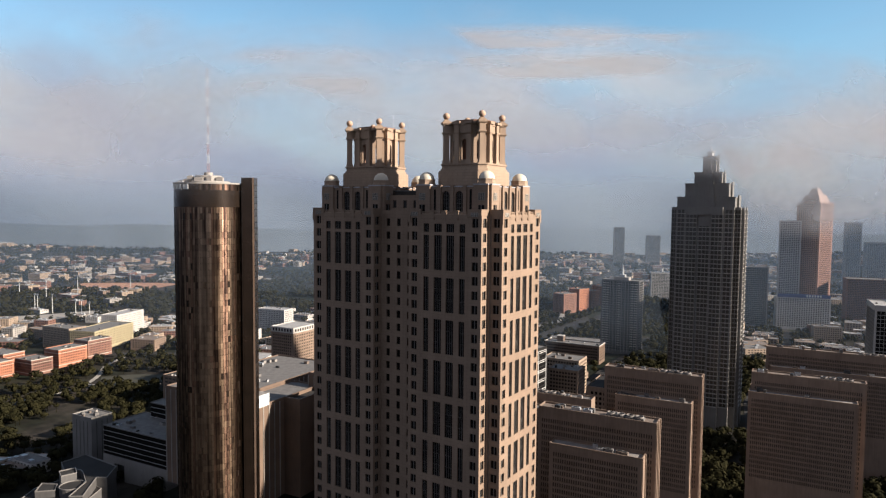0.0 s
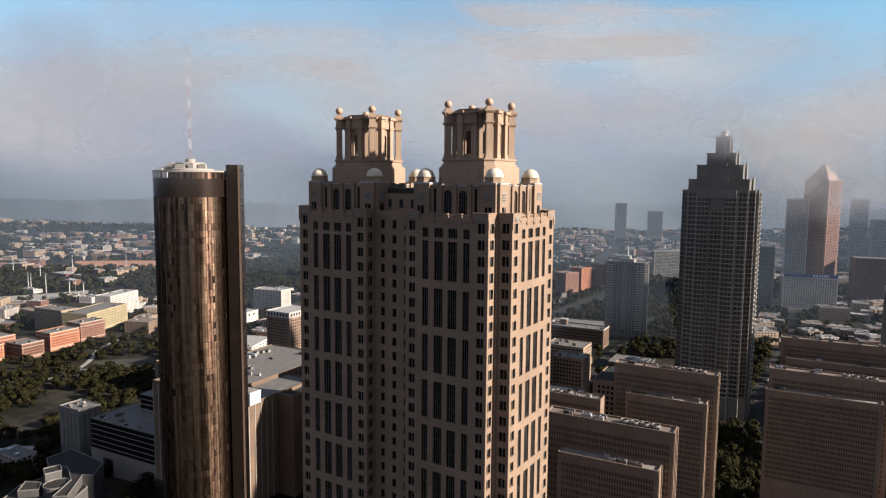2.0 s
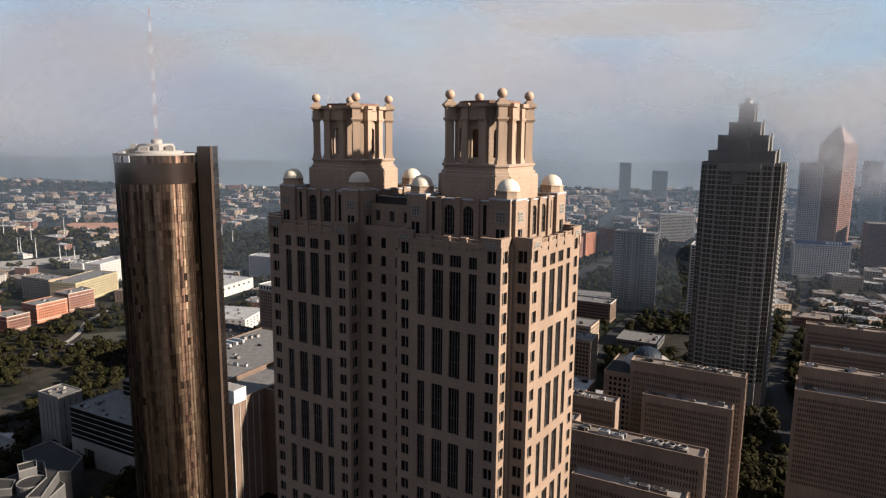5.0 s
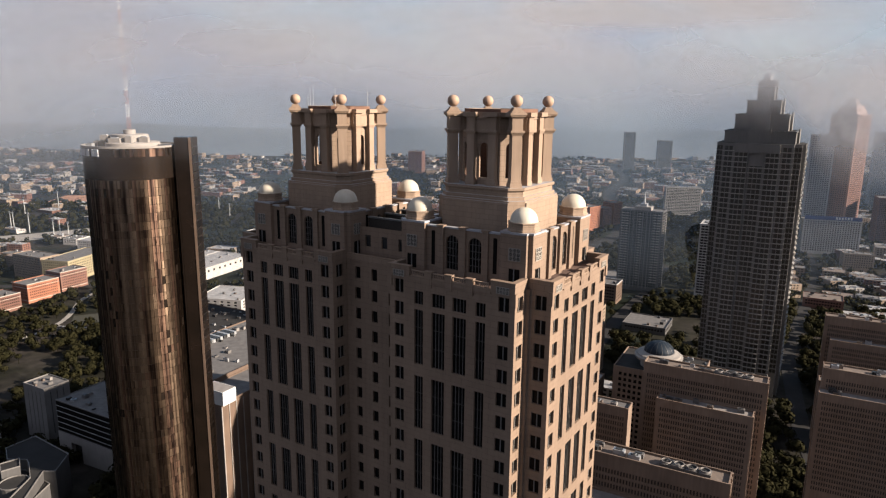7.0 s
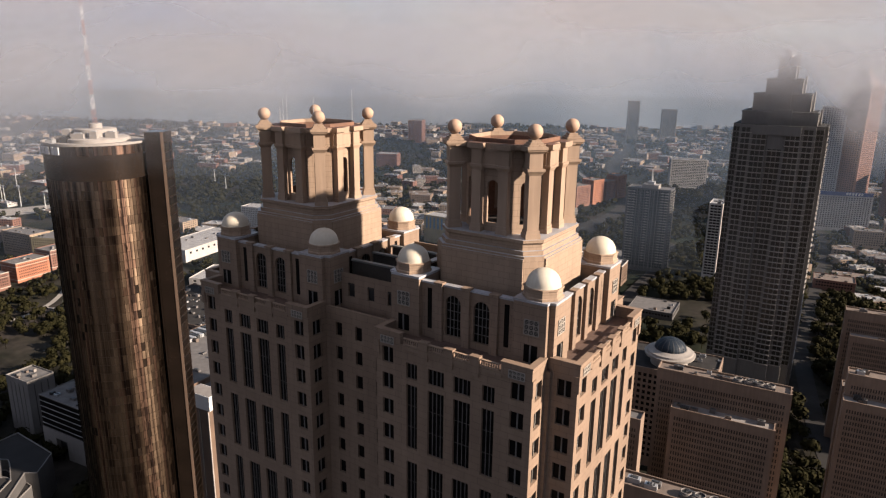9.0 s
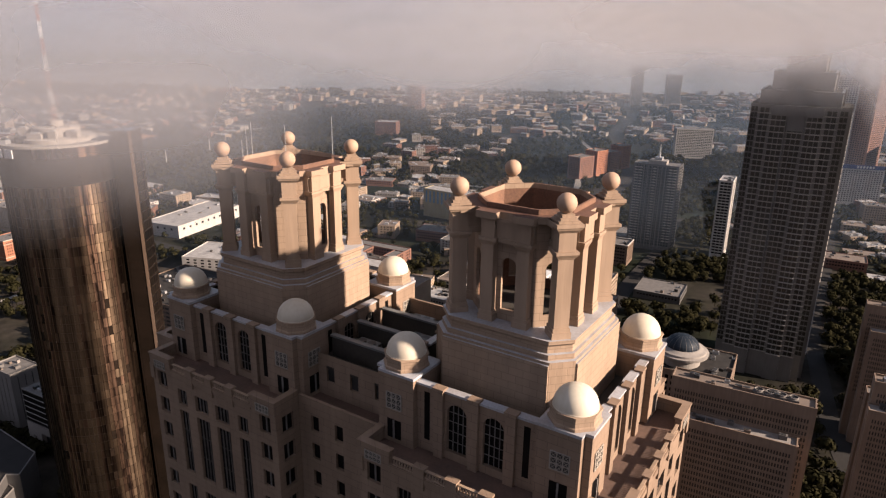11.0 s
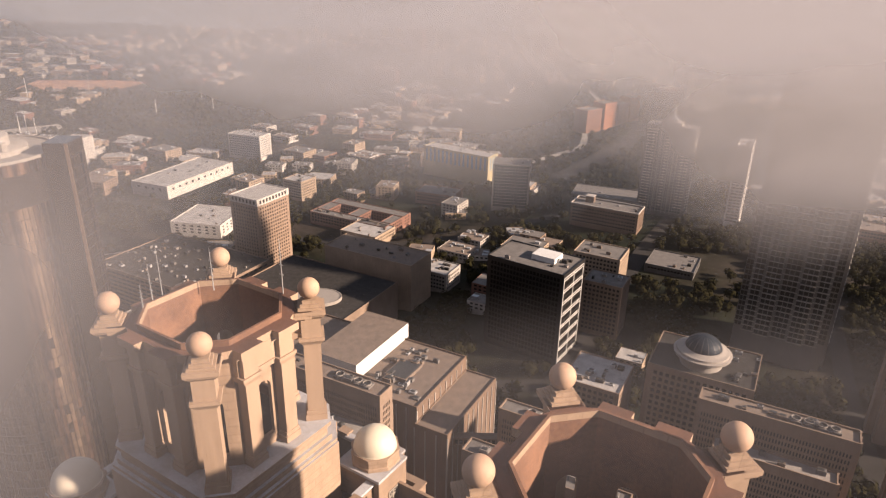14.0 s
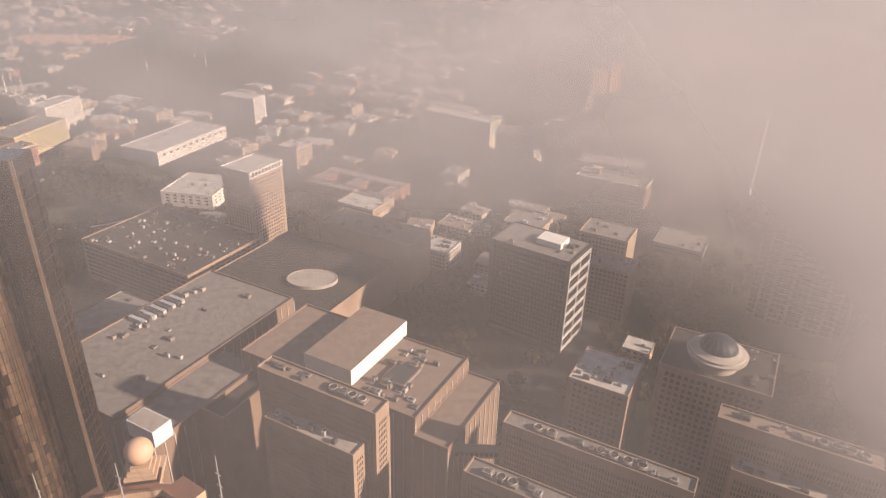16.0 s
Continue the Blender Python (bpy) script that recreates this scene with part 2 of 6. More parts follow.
M["paint_blue"] = material("paint_blue", (0.16, 0.3, 0.42), 0.8, streak=1)
M["steel_white"] = material("steel_white", (0.8, 0.78, 0.74), 0.5)
M["asphalt"] = material("asphalt", (0.045, 0.042, 0.04), 0.95, dark=(0.03, 0.028, 0.027), spec=0.15)
M["clay"] = material("clay", (0.6, 0.3, 0.16), 0.95, dark=(0.33, 0.17, 0.1), grain=0.5)
M["path"] = material("path", (0.42, 0.38, 0.33), 0.9)
M["lawn"] = material("lawn", (0.05, 0.044, 0.025), 0.95, dark=(0.03, 0.03, 0.017))
M["leaves"] = material("leaves", (0.038, 0.033, 0.014), 0.9, dark=(0.013, 0.014, 0.006), grain=3, spec=0.03)
M["slot_glass"] = material("slot_glass", (0.055, 0.04, 0.03), 0.3, dark=(0.025, 0.018, 0.014), spec=0.3, grain=6)
M["blue_dome"] = material("blue_dome", (0.022, 0.034, 0.05), 0.6, dark=(0.012, 0.018, 0.028), spec=0.15)
M["sign_white"] = material("sign_white", (0.85, 0.85, 0.85), 0.6)
M["sign_blue"] = material("sign_blue", (0.03, 0.06, 0.22), 0.6)
M["mast_red"] = material("mast_red", (0.42, 0.2, 0.16), 0.7)


def ground_material():
    m = bpy.data.materials.new("ground")
    m.use_nodes = True
    nt = m.node_tree
    b = nt.nodes["Principled BSDF"]
    b.inputs["Roughness"].default_value = 0.95
    b.inputs["Specular IOR Level"].default_value = 0.1
    L = nt.links.new
    g = nt.nodes.new("ShaderNodeNewGeometry")
    big = nt.nodes.new("ShaderNodeTexNoise")
    big.inputs["Scale"].default_value, big.inputs["Detail"].default_value = 0.0042, 7
    big.inputs["Roughness"].default_value = 0.6
    vor = nt.nodes.new("ShaderNodeTexVoronoi")
    vor.inputs["Scale"].default_value = 0.022
    fine = nt.nodes.new("ShaderNodeTexNoise")
    fine.inputs["Scale"].default_value, fine.inputs["Detail"].default_value = 0.09, 5
    for n in (big, vor, fine):
        L(g.outputs["Position"], n.inputs["Vector"])
    r1 = nt.nodes.new("ShaderNodeValToRGB")
    e = r1.color_ramp.elements
    e[0].position, e[0].color = 0.42, (0.009, 0.013, 0.007, 1)
    e[1].position, e[1].color = 0.62, (0.038, 0.031, 0.026, 1)
    k = e.new(0.5)
    k.color = (0.018, 0.017, 0.011, 1)
    L(big.outputs["Fac"], r1.inputs["Fac"])
    mx = nt.nodes.new("ShaderNodeMixRGB")
    mx.blend_type, mx.inputs["Fac"].default_value = "MULTIPLY", 0.8
    r2 = nt.nodes.new("ShaderNodeValToRGB")
    r2.color_ramp.elements[0].position, r2.color_ramp.elements[0].color = 0.3, (0.45, 0.45, 0.45, 1)
    r2.color_ramp.elements[1].position, r2.color_ramp.elements[1].color = 0.7, (1.4, 1.4, 1.4, 1)
    L(fine.outputs["Fac"], r2.inputs["Fac"])
    L(r1.outputs["Color"], mx.inputs["Color1"])
    L(r2.outputs["Color"], mx.inputs["Color2"])
    m2 = nt.nodes.new("ShaderNodeMixRGB")
    m2.blend_type, m2.inputs["Fac"].default_value = "MULTIPLY", 0.5
    L(mx.outputs["Color"], m2.inputs["Color1"])
    bw = nt.nodes.new("ShaderNodeRGBToBW")
    L(vor.outputs["Color"], bw.inputs["Color"])
    L(bw.outputs["Val"], m2.inputs["Color2"])
    L(m2.outputs["Color"], b.inputs["Base Color"])
    return m


M["ground"] = ground_material()

# ---- mesh helpers ----


class Geo:
    """Collects faces of one mesh, with a material index for each."""

    def __init__(self, *mats):
        self.v, self.f, self.mi, self.mats = [], [], [], list(mats)

    def poly(self, pts, mi=0):
        n = len(self.v)
        self.v.extend(tuple(p) for p in pts)
        self.f.append(tuple(range(n, n + len(pts))))
        self.mi.append(mi)

    def box(self, x0, x1, y0, y1, z0, z1, mi=0, bottom=False):
        p = [(x0, y0, z0), (x1, y0, z0), (x1, y1, z0), (x0, y1, z0), (x0, y0, z1), (x1, y0, z1), (x1, y1, z1), (x0, y1, z1)]
        n = len(self.v)
        self.v.extend(p)
        fs = [(4, 5, 6, 7), (0, 1, 5, 4), (1, 2, 6, 5), (2, 3, 7, 6), (3, 0, 4, 7)] + ([(3, 2, 1, 0)] if bottom else [])
        self.f.extend(tuple(n + i for i in q) for q in fs)
        self.mi.extend([mi] * len(fs))

    def prism(self, pts, z0, z1, mi=0, top=None, bottom=False, grow=0.0):
        """An upright prism over pts (counter-clockwise); grow widens the top about the middle."""
        k = len(pts)
        cx, cy = sum(p[0] for p in pts) / k, sum(p[1] for p in pts) / k
        up = [(cx + (x - cx) * (1 + grow), cy + (y - cy) * (1 + grow)) for x, y in pts]
        n = len(self.v)
        self.v.extend((x, y, z0) for x, y in pts)
        self.v.extend((x, y, z1) for x, y in up)
        for i in range(k):
            j = (i + 1) % k
            self.f.append((n + i, n + j, n + k + j, n + k + i))
            self.mi.append(mi)
        self.f.append(tuple(n + k + i for i in range(k)))
        self.mi.append(mi if top is None else top)
        if bottom:
            self.f.append(tuple(n + i for i in reversed(range(k))))
            self.mi.append(mi)

    def lathe(self, profile, seg=24, cx=0.0, cy=0.0, mi=0, turn=0.0):
        """Turned shape from (radius, z) rows, bottom to top."""
        n = len(self.v)
        for r, z in profile:
            for i in range(seg):
                a = 2 * math.pi * (i + turn) / seg
                self.v.append((cx + r * math.cos(a), cy + r * math.sin(a), z))
        for k in range(len(profile) - 1):
            for i in range(seg):
                j = (i + 1) % seg
                a, b = n + k * seg, n + (k + 1) * seg
                self.f.append((a + i, a + j, b + j, b + i))
                self.mi.append(mi)
        self.f.append(tuple(n + (len(profile) - 1) * seg + i for i in range(seg)))
        self.mi.append(mi)

    def mesh(self, name, smooth=False):
        me = bpy.data.meshes.new(name)
        me.from_pydata(self.v, [], self.f)
        for m in self.mats:
            me.materials.append(M[m])
        me.polygons.foreach_set("material_index", self.mi)
        if smooth:
            me.polygons.foreach_set("use_smooth", [True] * len(self.f))
            me.set_sharp_from_angle(angle=radians(35))
        me.update()
        return me


def thing(name, x, y, z, yaw, label, category, group="", kind=""):
    ob = new(name)
    ob.empty_display_size = 1
    ob.matrix_world = pose(x, y, z, 0, 0, yaw)
    return tagged(ob, label, category, group, kind)


def part(name, geo, parent, label="", at=None, smooth=False, kind=""):
    """One mesh object under parent; geo is a Geo or a ready mesh, at its pose there."""
    ob = new(name, geo.mesh(name, smooth) if isinstance(geo, Geo) else geo)
    ob.parent = parent
    if at is not None:
        ob.matrix_local = at
    return tagged(ob, label, "", "", kind)


def whole(name, geo, x, y, z, yaw, label, category, group="", kind="", smooth=False):
    ob = new(name, geo.mesh(name, smooth) if isinstance(geo, Geo) else geo)
    ob.matrix_world = pose(x, y, z, 0, 0, yaw)
    return tagged(ob, label, category, group, kind)


def wall(g, a, b, z0, z1, bands, depth=0.4, mi=0, back=None):
    """A wall from a to b (its outside on the right hand of a -> b) with openings. bands: (s0, s1, [(z0, z1), ...]) along it, in order.
    The reveals go in by depth; with back, a pane of that material closes each opening. Returns the openings as (s0, s1, z0, z1)."""
    ax, ay = a
    L = math.hypot(b[0] - ax, b[1] - ay)
    dx, dy = (b[0] - ax) / L, (b[1] - ay) / L
    nx, ny = -dy, dx

    def P(s, z, d=0.0):
        return (ax + dx * s + nx * d, ay + dy * s + ny * d, z)

    def q(s0, s1, za, zb):
        if s1 - s0 > 1e-4 and zb - za > 1e-4:
            g.poly((P(s0, za), P(s1, za), P(s1, zb), P(s0, zb)), mi)

    at, done = 0.0, []
    for s0, s1, rows in bands:
        q(at, s0, z0, z1)
        za = z0
        for r0, r1 in sorted(rows):
            q(s0, s1, za, r0)
            g.poly((P(s0, r0), P(s1, r0), P(s1, r0, depth), P(s0, r0, depth)), mi)
            g.poly((P(s0, r1, depth), P(s1, r1, depth), P(s1, r1), P(s0, r1)), mi)
            g.poly((P(s0, r0), P(s0, r0, depth), P(s0, r1, depth), P(s0, r1)), mi)
            g.poly((P(s1, r0, depth), P(s1, r0), P(s1, r1), P(s1, r1, depth)), mi)
            if back is not None:
                g.poly((P(s0, r0, depth), P(s1, r0, depth), P(s1, r1, depth), P(s0, r1, depth)), back)
            done.append((s0, s1, r0, r1))
            za = r1
        q(s0, s1, za, z1)
        at = s1
    q(at, L, z0, z1)
    return done


def ground_z(x, y):
    """The ridge that the towers stand on, falling away to lower ground."""
    s = max(0.0, min(1.0, ((y - 200) / 500.0)))
    d = abs(x - 260 * s - 20) * 0.9 + max(0.0, y - 700) * 0.45 + max(0.0, 100 - y) * 0.3
    k = max(0.0, min(1.0, (d - 90) / 330.0))
    k = k * k * (3 - 2 * k)
    far = max(0.0, min(1.0, (math.hypot(x, y) - 3000) / 1700.0))
    far = far * far
    roll = 6 * math.sin(x * 0.0031 + 1.3) * math.sin(y * 0.0027)
    return -26.0 * k + roll * k + far * (60 + 12 * math.sin(x * 0.0017) + 5 * math.sin(x * 0.0061 + y * 0.003))


def make_ground():
    g = Geo("ground")
    n = 170
    idx = {}
    for j in range(n + 1):
        for i in range(n + 1):
            a, b = (2 * i / n - 1), (2 * j / n - 1)
            x, y = 5200 * a * (0.25 + 0.75 * abs(a)), 300 + 5200 * b * (0.25 + 0.75 * abs(b))
            g.v.append((x, y, ground_z(x, y)))
    for j in range(n):
        for i in range(n):
            k = j * (n + 1) + i
            g.f.append((k, k + 1, k + n + 2, k + n + 1))
    g.mi = [0] * len(g.f)
    whole("ground", g, 0, 0, 0, 0, "wooded city ground reaching to low hills", "ground", kind="structure", smooth=True)


make_ground()

# ---- the twin-lantern tower ----
TOWER = thing("twin_lantern_tower", 10.35, 237.45, 0, -32.7, "pinkish granite office tower crowned by two open stone lanterns", "skyscraper")
LOBES = (0.0, -42.8)
DECK_Z, PARAPET_Z, CROWN_Z, PLINTH_Z, LANTERN_Z = 199.0, 200.1, 209.0, 213.8, 216.2
FLOOR = 4.57


def window_mesh(name, w, h, panes, rows=0):
    """A sunk window: dark glass with pale upright bars; its origin at the foot of the middle, facing -y."""
    g = Geo("glass", "mullion")
    g.poly(((-w / 2, 0, 0), (w / 2, 0, 0), (w / 2, 0, h), (-w / 2, 0, h)), 0)
    for i in range(1, panes):
        x = -w / 2 + w * i / panes
        t = 0.09 if panes == 2 else 0.03
        g.box(x - t, x + t, -0.2, -0.01, 0.02, h - 0.02, 1)
    for k in range(1, rows):
        z = h * k / rows
        g.box(-w / 2 + 0.02, w / 2 - 0.02, -0.06, -0.01, z - 0.03, z + 0.03, 1)
    return g.mesh(name)


WINDOWS = {"pair": window_mesh("window", 2.2, 2.75, 2), "narrow": window_mesh("window", 2.1, 11.3, 3, 3), "broad": window_mesh("window", 3.0, 11.3, 4, 3),
           "narrow_top": window_mesh("window", 2.1, 2.7, 3), "broad_top": window_mesh("window", 3.0, 2.7, 4), "single": window_mesh("window", 1.5, 2.6, 1)}
PAIR_ROWS = [(195.25 - FLOOR * k, 198.0 - FLOOR * k) for k in range(42)]
STRIP_ROWS = [(181.15 - 3 * FLOOR * j, 192.45 - 3 * FLOOR * j) for j in range(13)]
SINGLE_ROWS = [(194.9 - FLOOR * k, 197.5 - FLOOR * k) for k in range(42)]


def wing_bands(length):
    """Window columns of one broad face."""
    c = length / 2
    out = []
    for u, w, kind in ((-11.6, 2.2, "pair"), (-6.9, 2.1, "narrow"), (-2.35, 3.0, "broad"), (2.35, 3.0, "broad"), (6.9, 2.1, "narrow"), (11.6, 2.2, "pair")):
        rows = PAIR_ROWS if kind == "pair" else STRIP_ROWS + [(193.5, 196.2)]
        out.append((c + u - w / 2, c + u + w / 2, rows, kind))
    return out


def tower_outline():
    right, left = LOBES
    pts = [(left - 13.9, -18.7), (left + 13.9, -18.7), (left + 13.9, -14.2), (-13.9, -14.2), (-13.9, -18.7), (13.9, -18.7), (13.9, -14.6), (14.6, -14.6),
           (14.6, -13.9), (18.7, -13.9)]
    back = [(x, -y) for x, y in reversed(pts)]
    loop = pts + back
    loop += [(left - 13.9, 14.6), (left - 14.6, 14.6), (left - 14.6, 13.9), (left - 18.7, 13.9), (left - 18.7, -13.9), (left - 14.6, -13.9), (left - 14.6, -14.6), (left - 13.9, -14.6)]
    return loop


def tower_shaft():
    g = Geo("granite", "terrace", "glass")
    loop = tower_outline()
    low = Geo("glass", "mullion")
    count = 0
    for a, b in zip(loop, loop[1:] + loop[:1]):
        L = math.hypot(b[0] - a[0], b[1] - a[1])
        seen = not (a[1] > 10 and b[1] > 10) and not (a[0] < -55 and b[0] < -55)
        if L > 25:
            bands = wing_bands(L)
        elif L > 12:
            bands = [(L * k - 0.75, L * k + 0.75, SINGLE_ROWS, "single") for k in (0.2, 0.5, 0.8)]
        elif L > 3:
            bands = [(L / 2 - 1.1, L / 2 + 1.1, PAIR_ROWS, "pair")]
        else:
            bands = []
        wall(g, a, b, 0, DECK_Z, [x[:3] for x in bands], 0.5, 0, None if seen else 2)
        if not seen:
            continue
        yaw = math.degrees(math.atan2(b[1] - a[1], b[0] - a[0]))
        dx, dy = (b[0] - a[0]) / L, (b[1] - a[1]) / L
        for s0, s1, rows, kind in bands:
            s = (s0 + s1) / 2
            for r0, r1 in rows:
                x, y = a[0] + dx * s - dy * 0.48, a[1] + dy * s + dx * 0.48
                key = kind + "_top" if kind in ("narrow", "broad") and r1 - r0 < 4 else kind
                if r0 > 152 and count < 300:
                    part("window", WINDOWS[key], TOWER, at=pose(x, y, r0, 0, 0, yaw))
                    count += 1
                else:
                    me = WINDOWS[key]
                    m = pose(x, y, r0, 0, 0, yaw)
                    n = len(low.v)
                    low.v.extend(tuple(m @ v.co) for v in me.vertices)
                    for p in me.polygons:
                        low.f.append(tuple(n + i for i in p.vertices))
                        low.mi.append(p.material_index)
    g.poly([(x, y, DECK_Z) for x, y in loop], 1)
    part("shaft", g, TOWER, "granite shaft with paired and tall windows")
    part("lower_glazing", low, TOWER, "dark windows with pale bars", kind="stuff")


def oct_pts(side, half, cx=0.0, cy=0.0):
    p = [(half, -side), (side, -half), (side, half), (half, side), (-half, side), (-side, half), (-side, -half), (-half, -side)]
    return [(cx + x, cy + y) for x, y in p]


def arch_wall(g, a, b, z0, z1, arches, depth=0.5, mi=0, back=None, through=False):
    """As wall(), with round-headed openings (s, width, foot, spring)."""
    ax, ay = a
    L = math.hypot(b[0] - ax, b[1] - ay)
    dx, dy = (b[0] - ax) / L, (b[1] - ay) / L
    nx, ny = -dy, dx

    def P(s, z, d=0.0):
        return (ax + dx * s + nx * d, ay + dy * s + ny * d, z)

    def q(d, s0, s1, za, zb, m=mi):
        if s1 - s0 > 1e-4 and zb - za > 1e-4:
            p = [P(s0, za, d), P(s1, za, d), P(s1, zb, d), P(s0, zb, d)]
            g.poly(p if d == 0 else p[::-1], m if d == 0 else 1)

    faces = (0.0, depth) if through else (0.0,)
    for d in faces:
        at = 0.0
        for s, w, foot, spring in arches:
            r = w / 2
            q(d, at, s - r, z0, z1)
            q(d, s - r, s + r, z0, foot)
            arc = [(s - r * math.cos(math.pi * i / 10), spring + r * math.sin(math.pi * i / 10)) for i in range(11)]
            for (sa, za), (sb, zb) in zip(arc, arc[1:]):
                p = [P(sa, za, d), P(sb, zb, d), P(sb, z1, d), P(sa, z1, d)]
                g.poly(p if d == 0 else p[::-1], mi if d == 0 else 1)
            if d == 0:
                ring = [(s - r, foot)] + arc + [(s + r, foot)]
                for (sa, za), (sb, zb) in zip(ring, ring[1:] + ring[:1]):
                    g.poly((P(sa, za), P(sa, za, depth), P(sb, zb, depth), P(sb, zb)), mi)
                if back is not None:
                    g.poly([P(x, z, depth) for x, z in reversed(ring)][::-1][::-1], back)
            at = s + r
        q(d, at, L, z0, z1)


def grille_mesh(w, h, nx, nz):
    """Pierced screen of crossed bars in a frame, over a near-black sheet that stands for shade in the holes."""
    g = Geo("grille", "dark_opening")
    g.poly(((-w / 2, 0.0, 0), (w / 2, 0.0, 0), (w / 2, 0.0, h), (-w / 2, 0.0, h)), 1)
    for i in range(nx + 1):
        x = -w / 2 + w * i / nx
        g.box(x - 0.07, x + 0.07, -0.1, -0.01, 0, h, 0)
    for k in range(nz + 1):
        z = h * k / nz
        g.box(-w / 2, w / 2, -0.09, -0.01, z - 0.06, z + 0.06, 0)
    cw, ch = w / nx, h / nz
    for i in range(nx):
        for k in range(nz):
            x, z = -w / 2 + cw * (i + 0.5), ch * (k + 0.5)
            for s in (1, -1):
                dx, dz = cw * 0.46, s * ch * 0.46
                t = 0.05
                g.poly(((x - dx - t, -0.08, z - dz), (x - dx + t, -0.08, z - dz), (x + dx + t, -0.08, z + dz), (x + dx - t, -0.08, z + dz)), 0)
    return g.mesh("grille")


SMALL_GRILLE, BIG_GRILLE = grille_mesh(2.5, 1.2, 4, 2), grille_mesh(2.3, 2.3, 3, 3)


def turns():
    """The four sides of a lobe: front, right, back, left."""
    return [Matrix.Rotation(math.pi / 2 * k, 4, "Z") for k in range(4)]


def baluster_rail():
    g = Geo("limestone")
    g.box(-1.75, 1.75, -0.16, 0.16, 0.0, 0.22)
    g.box(-1.75, 1.75, -0.2, 0.2, 0.92, 1.1)
    for i in range(9):
        x = -1.6 + 0.4 * i
        g.lathe([(0.08, 0.22), (0.13, 0.45), (0.07, 0.75), (0.1, 0.92)], 6, x, 0)
    return g.mesh("balustrade")


def arch_window_mesh():
    w, r = 2.8, 1.4
    g = Geo("glass", "mullion")
    ring = [(-r, 0)] + [(-r * math.cos(math.pi * i / 12), 5.4 + r * math.sin(math.pi * i / 12)) for i in range(13)] + [(r, 0)]
    g.poly([(x, 0, z) for x, z in reversed(ring)][::-1][::-1], 0)
    for i in (-1, 0, 1):
        x = i * 0.7
        h = 5.4 + math.sqrt(max(0, r * r - x * x))
        g.box(x - 0.035, x + 0.035, -0.16, -0.01, 0, h - 0.05, 1)
    for z in (1.3, 2.7, 4.1, 5.4):
        g.box(-r + 0.03, r - 0.03, -0.12, -0.01, z - 0.03, z + 0.03, 1)
    return g.mesh("arched_window")


def post_mesh():
    g = Geo("granite")
    g.box(-0.75, 0.75, -0.4, 0.4, -1.6, 1.25, 0, True)
    g.box(-0.85, 0.85, -0.5, 0.5, 1.25, 1.5, 0)
    return g.mesh("parapet_post")


RAIL, ARCHED, POST = baluster_rail(), arch_window_mesh(), post_mesh()


